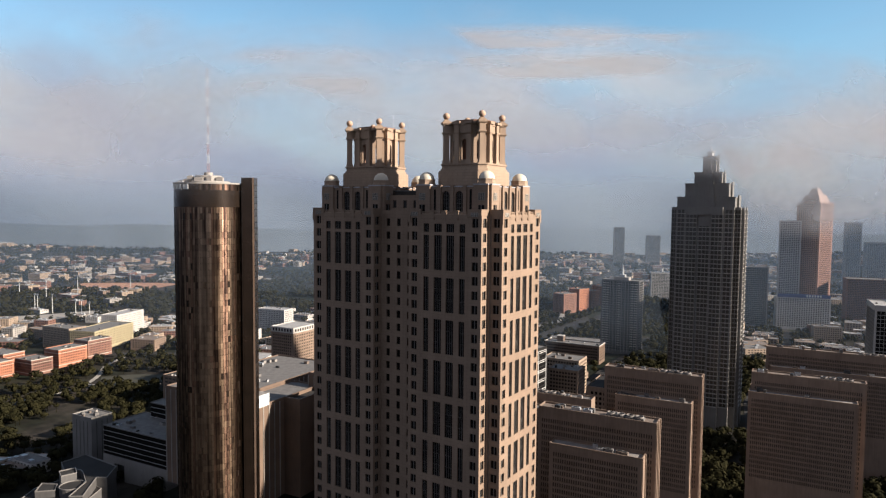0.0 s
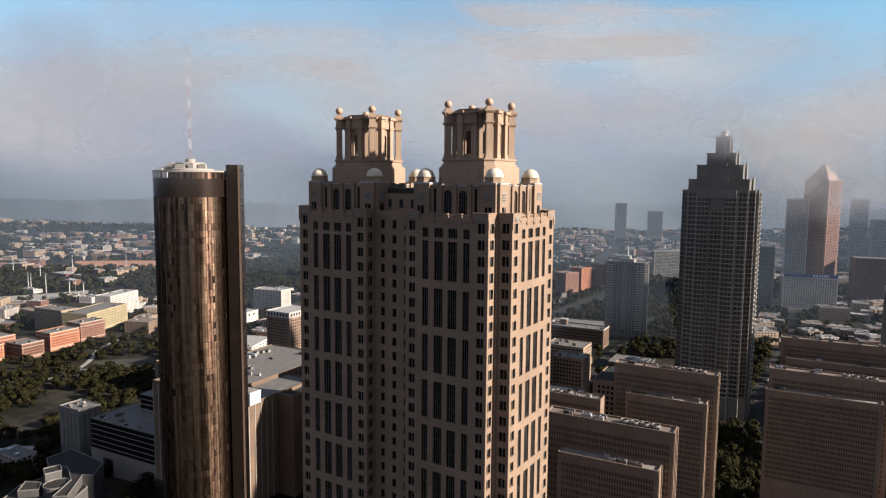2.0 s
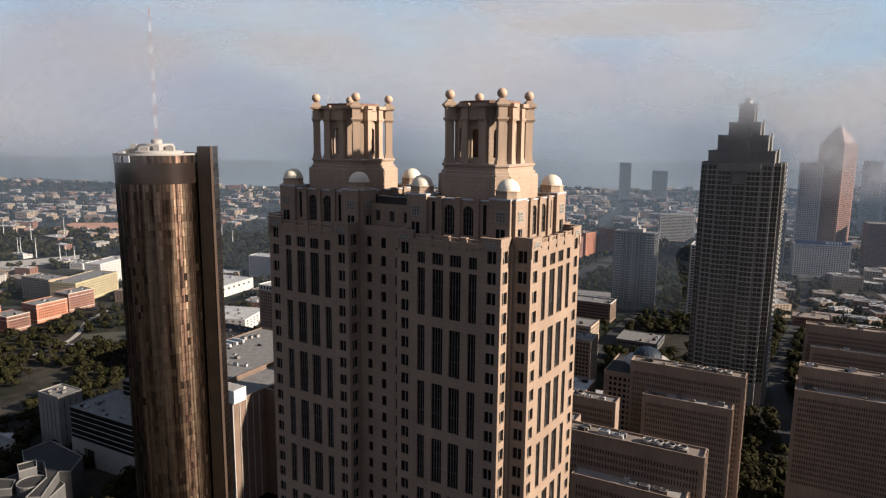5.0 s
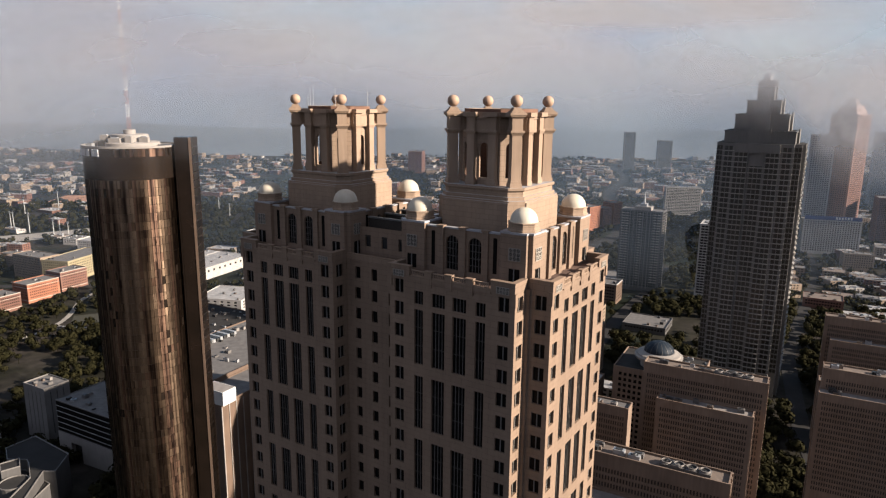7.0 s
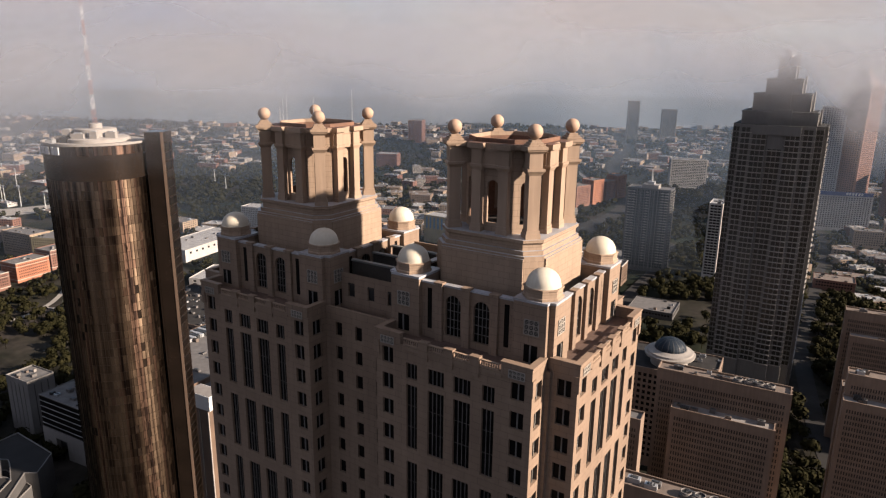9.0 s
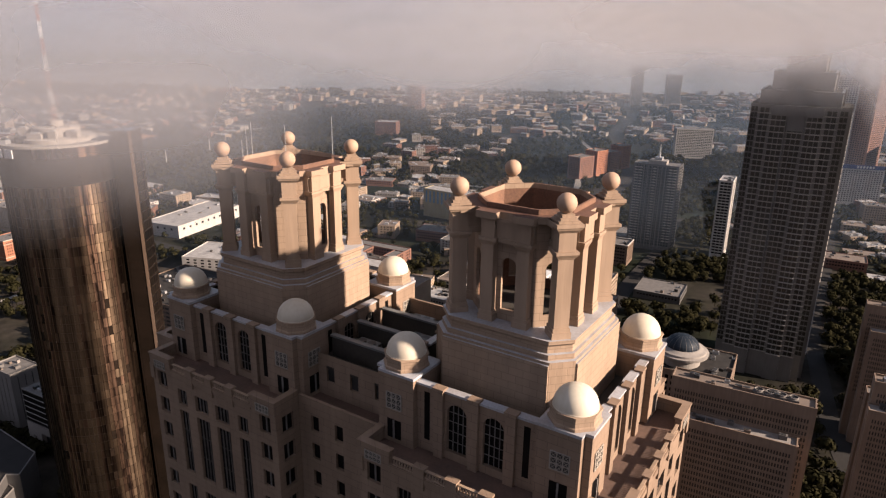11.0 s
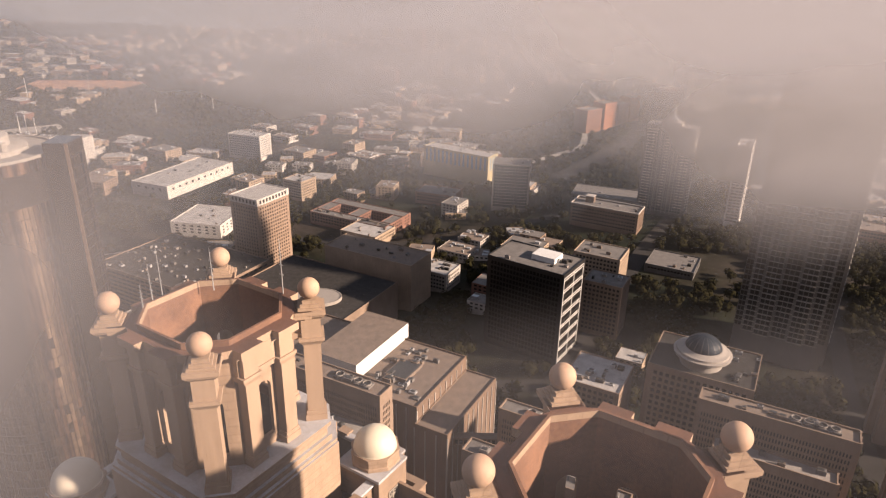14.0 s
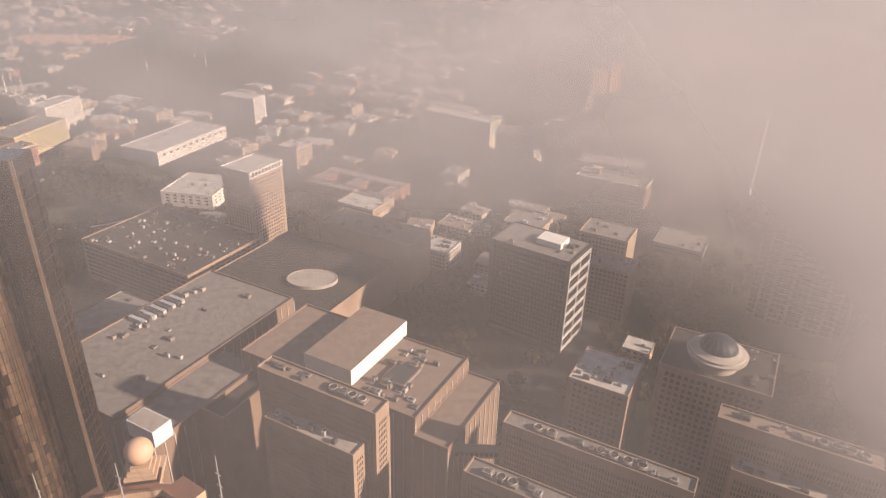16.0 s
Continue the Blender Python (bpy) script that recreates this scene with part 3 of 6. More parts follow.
def lobe_crown(cx):
    base = Matrix.Translation((cx, 0, 0))
    # parapets over the wings
    for k, t in enumerate(turns()):
        if (cx == 0 and k == 3) or (cx < 0 and k == 1):
            continue
        for s in (-1, 1):
            g = Geo("granite")
            x0, x1 = sorted((s * 9.0, s * 13.95))
            g.box(x0, x1, -18.95, -18.1, DECK_Z - 0.3, 200.7, 0)
            g.box(x0 - 0.12, x1 + 0.12, -19.07, -17.95, 200.7, 200.95, 0)
            xs0, xs1 = sorted((s * 13.1, s * 13.95))
            g.box(xs0, xs1, -18.1, -14.3, DECK_Z - 0.3, 200.7, 0)
            g.box(xs0 - 0.1, xs1 + 0.12, -17.95, -14.3, 200.7, 200.95, 0)
            g.box(min(s * 13.2, s * 14.12), max(s * 13.2, s * 14.12), -18.98, -18.0, 196.4, 199.0, 0, True)
            part("parapet_corner", g, TOWER, at=base @ t)
        for x in (-4.55, 0, 4.55):
            part("parapet_post", POST, TOWER, at=base @ t @ pose(x, -18.6, DECK_Z))
        g = Geo("granite")
        g.box(-9.0, 9.0, -18.9, -18.5, DECK_Z - 0.7, DECK_Z + 0.12, 0)
        part("parapet_curb", g, TOWER, at=base @ t)
        for x in (-6.8, -2.3, 2.3, 6.8):
            part("balustrade", RAIL, TOWER, at=base @ t @ pose(x, -18.6, DECK_Z + 0.12))
        for s in (-1, 1):
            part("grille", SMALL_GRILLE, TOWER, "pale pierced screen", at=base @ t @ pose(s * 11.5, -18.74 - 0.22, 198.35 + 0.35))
    # corner blocks and arched bays
    g = Geo("granite", "coping", "deck", "glass")
    c, n, bay = 14.6, 8.4, 13.7
    corner = [(n, -c), (c - 0.9, -c), (c - 0.9, 0.9 - c), (c, 0.9 - c), (c, -n), (n, -n)]
    for t in turns():
        body = [tuple((t @ Vector((x, y, 0))).xy) for x, y in corner]
        g.prism(body, DECK_Z - 0.2, CROWN_Z, 0, 1)
        mid = t @ Vector(((n + c) / 2, -(n + c) / 2, 0))
        big = [(mid.x + (x - mid.x) * 1.035, mid.y + (y - mid.y) * 1.035) for x, y in body]
        g.prism(big, CROWN_Z - 0.25, CROWN_Z + 0.12, 1, 1, True)
    for t in turns():
        w = Geo("granite", "coping", "deck", "glass")
        arch_wall(w, (-n, -bay), (n, -bay), DECK_Z - 0.2, 208.2, [(n - 2.55, 2.8, 200.1, 205.5), (n + 2.55, 2.8, 200.1, 205.5)], 0.55, 0)
        for x in (-4.95, 0.0, 4.95):
            w.box(x - 0.65, x + 0.65, -bay - 0.55, -bay, DECK_Z - 0.2, 208.45, 0)
            w.box(x - 0.8, x + 0.8, -bay - 0.7, -bay + 0.5, 208.45, 208.75, 0, True)
        # flat dark strips; the shade of slit recesses is put into their colour
        for x in (-6.9, 6.9):
            w.box(x - 0.42, x + 0.42, -bay - 0.01, -bay, 200.6, 207.4, 3)
        for x0, x1 in ((-n, -5.6), (-4.3, -0.65), (0.65, 4.3), (5.6, n)):
            w.box(x0, x1, -bay - 0.25, -bay + 0.9, 208.2, 208.5, 1, True)
        # inner wall face in near-black deck colour, which carries the gap's shade
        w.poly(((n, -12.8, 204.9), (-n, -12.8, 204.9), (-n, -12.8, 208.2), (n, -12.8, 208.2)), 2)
        m = t
        off = len(g.v)
        g.v.extend(tuple(m @ Vector(v)) for v in w.v)
        g.f.extend(tuple(off + i for i in f) for f in w.f)
        g.mi.extend(w.mi)
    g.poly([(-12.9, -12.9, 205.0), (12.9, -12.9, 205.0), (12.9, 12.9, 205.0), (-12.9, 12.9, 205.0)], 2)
    part("crown_block", g, TOWER, "granite crown with corner blocks and arched bays", at=base)
    for k, t in enumerate(turns()):
        for x in (-2.55, 2.55):
            part("arched_window", ARCHED, TOWER, "tall round-headed window with pale glazing bars", at=base @ t @ pose(x, -13.2, 200.1))
        for s in (-1, 1):
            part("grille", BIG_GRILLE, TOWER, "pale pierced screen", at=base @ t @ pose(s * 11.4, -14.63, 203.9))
            part("window", WINDOWS["pair"], TOWER, at=base @ t @ pose(s * 11.4, -14.62, 199.6))
    # domes
    for sx in (-1, 1):
        for sy in (-1, 1):
            d = part("dome_turret", TURRET, TOWER, "eight-sided stone drum", at=base @ pose(sx * 11.6, sy * 11.6, CROWN_Z + 0.12))
            part("dome", DOME, d, "smooth cream dome")


def make_turret():
    g = Geo("limestone", "coping")
    g.lathe([(3.05, 0), (3.05, 0.35), (2.85, 0.45), (2.85, 1.35), (3.0, 1.45), (3.0, 1.7)], 8, turn=0.5)
    return g.mesh("dome_turret")


def make_dome():
    g = Geo("dome")
    g.lathe([(2.62, 1.7), (2.62, 1.8)] + [(2.55 * math.cos(a), 1.8 + 2.45 * math.sin(a)) for a in [math.pi / 2 * i / 12 for i in range(12)]] + [(0.05, 4.25)], 32)
    return g.mesh("dome", True)


TURRET, DOME = make_turret(), make_dome()


def square(r):
    return [(-r, -r), (r, -r), (r, r), (-r, r)]


def column_mesh(w, z_top):
    """Square stone column with base, capital, block and cornice; foot at 0."""
    g = Geo("carved_stone")
    rows = []
    for a, b, z0, z1 in ((0.64, 0.64, 0, 0.75), (0.57, 0.57, 0.75, 1.25), (0.5, 0.5, 1.25, 9.75), (0.54, 0.605, 9.75, 10.0), (0.62, 0.72, 10.0, 10.3), (0.74, 0.74, 10.3, 10.65),
                         (0.56, 0.56, 10.65, 12.9), (0.6, 0.73, 12.9, 13.2), (0.76, 0.82, 13.2, 13.5), (0.86, 0.86, 13.5, z_top)):
        rows += [(w * a * 2 ** 0.5, z0), (w * b * 2 ** 0.5, z1)]
    g.lathe(rows, 4, turn=0.5)
    return g.mesh("column")


def lantern(cx):
    base = Matrix.Translation((cx, 0, 0))
    g = Geo("limestone", "coping")
    rings = ((9.6, 7.3, 204.9), (9.6, 7.3, PLINTH_Z), (9.2, 6.9, PLINTH_Z), (9.2, 6.9, 214.5), (8.8, 6.6, 214.5), (8.8, 6.6, 215.5), (8.95, 6.7, 215.5), (9.13, 6.83, 215.75), (9.15, 6.85, 215.75), (9.15, 6.85, LANTERN_Z))
    for side, half, z in rings:
        g.v.extend((x, y, z) for x, y in oct_pts(side, half))
    for r in range(len(rings) - 1):
        # level faces take the bluish ledge colour, as if lit by the sky
        flat = rings[r][2] == rings[r + 1][2]
        for i in range(8):
            k = (i + 1) % 8
            g.f.append((8 * r + i, 8 * r + k, 8 * r + 8 + k, 8 * r + 8 + i))
            g.mi.append(1 if flat else 0)
    g.f.append(tuple(8 * (len(rings) - 1) + i for i in range(8)))
    g.mi.append(1)
    part("plinth", g, TOWER, "stepped eight-sided stone plinth", at=base)
    for t in turns():
        q = Geo("limestone", "coping")
        q.prism([(-7.25, -9.85), (7.25, -9.85), (7.25, -9.5), (-7.25, -9.5)], 204.9, PLINTH_Z - 0.35, 0, 1)
        part("plinth_panel", q, TOWER, at=base @ t)
    # drum with arched openings
    d = Geo("limestone", "copper_inside")
    ring = oct_pts(6.65, 3.5)
    for a, b in zip(ring, ring[1:] + ring[:1]):
        L = math.hypot(b[0] - a[0], b[1] - a[1])
        arch_wall(d, a, b, LANTERN_Z, 229.7, [(L / 2, 1.9, LANTERN_Z + 1.4, LANTERN_Z + 7.2)], 0.4, 0, through=True)
    inner = oct_pts(6.2, 3.28)
    fl = Geo("deck")
    fl.prism(oct_pts(6.18, 3.24), LANTERN_Z - 0.2, LANTERN_Z + 0.06, 0)
    part("lantern_floor", fl, TOWER, "dark floor inside the lantern", at=base)
    part("drum", d, TOWER, "eight-sided stone drum with arched openings", at=base)
    # inside lining above the arches
    li = Geo("copper_inside")
    for a, b in zip(inner, inner[1:] + inner[:1]):
        li.poly(((b[0], b[1], 225.5), (a[0], a[1], 225.5), (a[0], a[1], 230.1), (b[0], b[1], 230.1)))
    part("lining", li, TOWER, "rust-red lining of the open well", at=base)
    # roof plate, stepping out over the pilasters, with arms to the corner columns
    outer = []
    for k in range(4):
        t = Matrix.Rotation(math.pi / 2 * k, 4, "Z")
        for x, y in ((-3.75, -8.45), (-1.0, -8.45), (-1.0, -7.5), (1.0, -7.5), (1.0, -8.45), (3.75, -8.45), (3.75, -7.3), (4.6, -6.8), (6.0, -8.1), (8.1, -6.0), (6.8, -4.6), (7.3, -3.75)):
            outer.append(tuple((t @ Vector((x, y, 0))).xy))
    rp = Geo("russet", "carved_stone")
    loops = [[Vector((x, y, 0)) for x, y in outer], [Vector((x, y, 0)) for x, y in inner]]
    flat = outer + list(inner)
    for tri in tessellate_polygon(loops):
        p = [flat[i] for i in tri]
        area = (p[1][0] - p[0][0]) * (p[2][1] - p[0][1]) - (p[2][0] - p[0][0]) * (p[1][1] - p[0][1])
        p = p if area > 0 else p[::-1]
        rp.poly([(x, y, 230.12) for x, y in p], 0)
        rp.poly([(x, y, 229.3) for x, y in reversed(p)], 1)
    for (xa, ya), (xb, yb) in zip(outer, outer[1:] + outer[:1]):
        rp.poly(((xa, ya, 229.3), (xb, yb, 229.3), (xb, yb, 230.12), (xa, ya, 230.12)), 1)
    part("roof_plate", rp, TOWER, "russet roof ring round the open well", at=base)
    # raised lip round the well
    lip = Geo("copper_inside", "limestone")
    rim = oct_pts(6.46, 3.4)
    for (a, b), (c, d2) in zip(zip(rim, rim[1:] + rim[:1]), zip(inner, inner[1:] + inner[:1])):
        lip.poly(((*a, 230.1), (*b, 230.1), (*b, 230.75), (*a, 230.75)), 0)
        lip.poly(((*a, 230.75), (*b, 230.75), (*d2, 230.75), (*c, 230.75)), 0)
        lip.poly(((*d2, 230.1), (*c, 230.1), (*c, 230.75), (*d2, 230.75)), 1)
    part("well_lip", lip, TOWER, "raised stone lip round the well", at=base)
    # entablature, broken forward over each pilaster, and the arms that carry the corners
    for k, t in enumerate(turns()):
        e = Geo("carved_stone")
        e.box(-3.45, 3.45, -7.3, -6.6, 226.85, 229.3, 0, True)
        e.box(-3.55, 3.55, -7.45, -6.6, 226.3, 226.85, 0, True)
        e.box(-3.6, 3.6, -7.55, -6.6, 228.85, 229.3, 0, True)
        part("entablature", e, TOWER, at=base @ t)
        r = Geo("carved_stone")
        r.box(7.0, 9.0, -0.62, 0.62, 227.3, 229.3, 0, True)
        r.box(7.0, 9.0, -0.8, 0.8, 226.6, 227.3, 0, True)
        part("corner_arm", r, TOWER, at=base @ t @ pose(0, 0, 0, 0, 0, -45))
        for x in (-2.35, 2.35):
            part("pilaster", PILASTER, TOWER, at=base @ t @ pose(x, -7.28, LANTERN_Z) @ Matrix.Diagonal((1, 0.7, 1, 1)))
        col = base @ t @ pose(6.95, -6.95, LANTERN_Z, 0, 0, 45)
        part("column", COLUMN, TOWER, at=col)
        part("ball", BALL, TOWER, "terracotta-coloured stone ball on a stepped foot", at=base @ t @ pose(6.95, -6.95, 230.12, 0, 0, 45), smooth=True)


def make_ball():
    g = Geo("ball", "limestone")
    g.prism(square(1.25), 0, 0.28, 1)
    g.prism(square(1.0), 0.28, 0.6, 1)
    g.prism(square(0.75), 0.6, 0.95, 1)
    g.lathe([(1.15 * math.sin(a), 2.1 - 1.15 * math.cos(a)) for a in [math.pi * (i + 0.6) / 18 for i in range(18)]], 28)
    return g.mesh("ball", True)


COLUMN, PILASTER, BALL = column_mesh(1.85, 13.92), column_mesh(1.6, 13.1), make_ball()


def tower_link():
    """Roof yard between the two crowns."""
    x0, x1 = LOBES[1] + 14.0, -14.0
    g = Geo("granite")
    g.box(x0, x1, -14.35, -13.9, DECK_Z - 0.3, 200.3, 0)
    part("link_parapet", g, TOWER)
    L = x1 - x0
    g = Geo("granite", "coping", "deck", "dark_opening")
    wall(g, (x0 - 0.6, -10.6), (x1 + 0.6, -10.6), DECK_Z, 205.6, [(L * k - 0.2, L * k + 1.3, [(201.2, 203.8)]) for k in (0.2, 0.5, 0.8)], 0.4, 0, 3)
    part("link_wall", g, TOWER, "shaded granite wall between the crowns")
    g = Geo("deck")
    g.box(x0 - 0.6, x1 + 0.6, -10.55, 12, 203.4, 203.8, 0)
    part("yard_floor", g, TOWER, "dark floor of the plant yard")
    g = Geo("granite")
    g.box(x0 - 0.6, x1 + 0.6, 12, 12.4, 199, 206.4, 0)
    part("yard_wall", g, TOWER)
    for a in (-7.5, -1.5, 4.5):
        y = Geo("deck", "yard_metal")
        y.box(x0 + 0.8, x1 - 0.8, a - 0.2, a + 0.2, 203.8, 207.0, 0)
        y.box(x0 + 0.7, x1 - 0.7, a - 0.45, a + 0.45, 207.0, 207.3, 1, True)
        part("yard_screen", y, TOWER, "grey screen wall of the plant yard")
    for i, (px, py) in enumerate(((-18.5, 1.6), (-24.0, -4.5), (-22.5, 7.5))):
        u = Geo("yard_metal", "dark_metal")
        u.box(-1.9, 1.9, -1.2, 1.2, 0, 1.9, 0)
        for s in (-0.9, 0.9):
            u.lathe([(0.65, 1.9), (0.65, 2.15)], 12, s, 0, 1)
        part("cooling_unit", u, TOWER, "pale rooftop cooling unit with two fans", at=pose(px, py, 203.8))


def lantern_masts():
    """Thin aerials on the roof of the western lantern."""
    for i, (x, y, h) in enumerate(((-49.6, -2.2, 4.6), (-50.2, -0.6, 5.6), (-48.6, -4.0, 3.2), (-47.0, 3.6, 5.0), (-40.2, 7.4, 6.5))):
        g = Geo("metal")
        g.lathe([(0.07, 0), (0.05, h * 0.6), (0.03, h)], 6)
        for k in range(3):
            g.box(-0.3, 0.3, -0.03, 0.03, h * (0.35 + 0.18 * k), h * (0.35 + 0.18 * k) + 0.06, 0, True)
        part("aerial", g, TOWER, "thin metal aerial", at=pose(x, y, 230.12))


tower_shaft()
for c in LOBES:
    lobe_crown(c)
    lantern(c)
tower_link()
lantern_masts()

# ---- neighbouring towers ----
GRID = -28.0
E1, E2 = Vector((math.cos(radians(GRID)), math.sin(radians(GRID)), 0)), Vector((-math.sin(radians(GRID)), math.cos(radians(GRID)), 0))


def slot_rows(z0, z1, pitch, high):
    k = int((z1 - z0) / pitch)
    return [(z1 - pitch * (i + 1) + (pitch - high) / 2, z1 - pitch * (i + 1) + (pitch + high) / 2) for i in range(k)]


def slot_bands(L, pitch, wide, rows, margin=1.5):
    k = int((L - 2 * margin) / pitch)
    off = (L - k * pitch) / 2
    return [(off + pitch * i + (pitch - wide) / 2, off + pitch * i + (pitch + wide) / 2, rows) for i in range(k)]


def slotted_block(parent, name, x0, x1, y0, y1, z0, z1, wall_m="concrete", glass_m="slot_glass", roof_m="roof_gravel", pitch=1.15, wide=0.6, rowp=3.05, high=2.0,
                  blank=4.0, depth=0.35, sides=(1, 1, 0, 1), label="", z_win=0.0, margin=1.5, low_cut=None):
    """A block with rows of upright slots; sides says which of front, right, back, left carry openings."""
    g = Geo(wall_m, glass_m, roof_m)
    rows = slot_rows(low_cut if low_cut is not None else z0 + 4, z1 - blank, rowp, high)
    c = [(x0, y0), (x1, y0), (x1, y1), (x0, y1)]
    for i in range(4):
        a, b = c[i], c[(i + 1) % 4]
        L = math.hypot(b[0] - a[0], b[1] - a[1])
        wall(g, a, b, z0, z1, slot_bands(L, pitch, wide, rows, margin) if sides[i] else [], depth, 0, 1)
    g.poly(((x0, y0, z1 - 0.9), (x1, y0, z1 - 0.9), (x1, y1, z1 - 0.9), (x0, y1, z1 - 0.9)), 2)
    t = 0.45
    for bx in ((x0, x1, y0, y0 + t), (x0, x1, y1 - t, y1), (x0, x0 + t, y0 + t, y1 - t), (x1 - t, x1, y0 + t, y1 - t)):
        xa, xb, ya, yb = bx
        g.poly(((xa, ya, z1), (xb, ya, z1), (xb, yb, z1), (xa, yb, z1)), 0)
    g.poly(((x0 + t, y0 + t, z1), (x1 - t, y0 + t, z1), (x1 - t, y0 + t, z1 - 0.9), (x0 + t, y0 + t, z1 - 0.9)), 0)
    g.poly(((x1 - t, y1 - t, z1), (x0 + t, y1 - t, z1), (x0 + t, y1 - t, z1 - 0.9), (x1 - t, y1 - t, z1 - 0.9)), 0)
    g.poly(((x0 + t, y1 - t, z1), (x0 + t, y0 + t, z1), (x0 + t, y0 + t, z1 - 0.9), (x0 + t, y1 - t, z1 - 0.9)), 0)
    g.poly(((x1 - t, y0 + t, z1), (x1 - t, y1 - t, z1), (x1 - t, y1 - t, z1 - 0.9), (x1 - t, y0 + t, z1 - 0.9)), 0)
    return part(name, g, parent, label)


def fan_mesh():
    g = Geo("roof_pale", "dark_opening", "roof_gravel")
    g.box(-2.1, 2.1, -2.1, 2.1, 0, 1.0, 2)
    g.lathe([(1.6, 1.1), (1.58, 1.4), (1.5, 1.32), (0.35, 1.32), (0.3, 1.45)], 18, mi=1)
    g.lathe([(1.8, 1.0), (1.85, 1.78), (1.66, 1.8), (1.64, 1.05)], 18, mi=0)
    return g.mesh("cooling_fan")


FAN = fan_mesh()


def roof_clutter(parent, x0, x1, y0, y1, z, seed, n=8, mats=("roof_pale", "metal", "roof_gravel", "roof_brown", "roof_dark")):
    """Plant boxes, ducts and pipes on a roof, each its own part."""
    r = random.Random(seed)
    for i in range(n):
        w, d, h = r.uniform(1.2, 4.5), r.uniform(1.0, 3.5), r.uniform(0.7, 2.4)
        w, d = min(w, (x1 - x0) * 0.4), min(d, (y1 - y0) * 0.4)
        x, y = r.uniform(x0 + w / 2, x1 - w / 2), r.uniform(y0 + d / 2, y1 - d / 2)
        g = Geo(r.choice(mats), "dark_metal")
        g.box(x - w / 2, x + w / 2, y - d / 2, y + d / 2, z, z + h, 0)
        g.box(x - w * 0.3, x + w * 0.3, y - d * 0.3, y + d * 0.3, z + h, z + h + 0.25, 1)
        part("roof_unit", g, parent)


def slab_office(x, y, w=45.0, low=86.0, high=101.0, over=(9.0, 4.5), label="brown concrete slab office tower with rows of narrow slots", fans=0, back=True, roof="roof_gravel", seed=1, ends=0):
    """Paired slabs: a lower one in front and a higher, wider one behind. x, y: the lower slab's front right corner."""
    base = ground_z(x, y)
    ob = thing("office_tower", x, y, base, GRID, label, "office tower", "brown slab office towers")
    z = -base
    slotted_block(ob, "front_slab", -w, 0, 0, 8.3, 0, low + z, roof_m="roof_pale" if fans == 0 else roof, low_cut=30 + z, sides=(1, ends, 0, 1))
    slotted_block(ob, "high_slab", -w - over[0], over[1], 8.35, 17.8, 0, high + z, roof_m="roof_brown", blank=5.5, low_cut=30 + z, sides=(1, ends, 0, 1))
    if not ends:
        rib = Geo("concrete")
        rib.box(0.0, 0.45, -0.55, 0.55, 0, 1.0, 0)
        rib = rib.mesh("end_rib")
        for xx, yy, hh in ((0, 0.8, low), (0, 7.4, low), (over[1], 9.2, high), (over[1], 13.0, high), (over[1], 16.9, high)):
            e = part("end_rib", rib, ob, at=pose(xx, yy, 0))
            e.scale = (1, 1, hh + z)
    if back:
        slotted_block(ob, "back_slab", -w, 0, 17.85, 26, 0, low + z, sides=(0, ends, 1, 1), low_cut=30 + z)
    dull = ("roof_gravel", "roof_brown", "dark_metal", "metal")
    roof_clutter(ob, -w + 2, -2, 1.5, 7, low + z - 0.9, seed, 6, dull)
    roof_clutter(ob, -w - over[0] + 2, over[1] - 12, 10, 16, high + z - 0.9, seed + 9, 10, dull)
    for i in range(4):
        part("cooling_fan", FAN, ob, at=pose(-18 + 4.6 * i, 13.0, high + z - 0.9))
    return ob


slab_office(92.9, 311.0, seed=3)
slab_office(147.5, 399.8, seed=5)
slab_office(248.0, 402.0, w=60, high=97, over=(-1, 4.5), seed=7)
slab_office(-35.0, 422.5, high=102, w=44, over=(9.5, 5.0), seed=11, ends=1)
slab_office(330.0, 497.0, w=80, low=78, high=92, over=(4, 4), seed=13)


def fan_slab(x, y, w, d, z1, fans, seed):
    """A single slab with big round fans along its roof. x, y: its front left corner."""
    base = ground_z(x, y)
    ob = thing("office_tower", x, y, base, GRID, "brown slab office block with round cooling fans on its roof", "office tower", "brown slab office towers")
    slotted_block(ob, "slab", 0, w, 0, d, 0, z1 - base, blank=4.5, low_cut=30 - base, sides=(1, 0, 0, 1))
    for s in fans:
        part("cooling_fan", FAN, ob, "round cooling fan in a pale ring", at=pose(s, d * 0.45, z1 - base - 0.9))
    roof_clutter(ob, 2, w - 2, 1.2, d - 1.2, z1 - base - 0.9, seed, 12)


fan_slab(23.3, 444.5, 76, 8.6, 85.4, (14, 19.5, 40, 45, 50.5, 56), 21)
fan_slab(6.7, 416.8, 66, 9.0, 85.4, (9, 13.6, 18.2), 22)


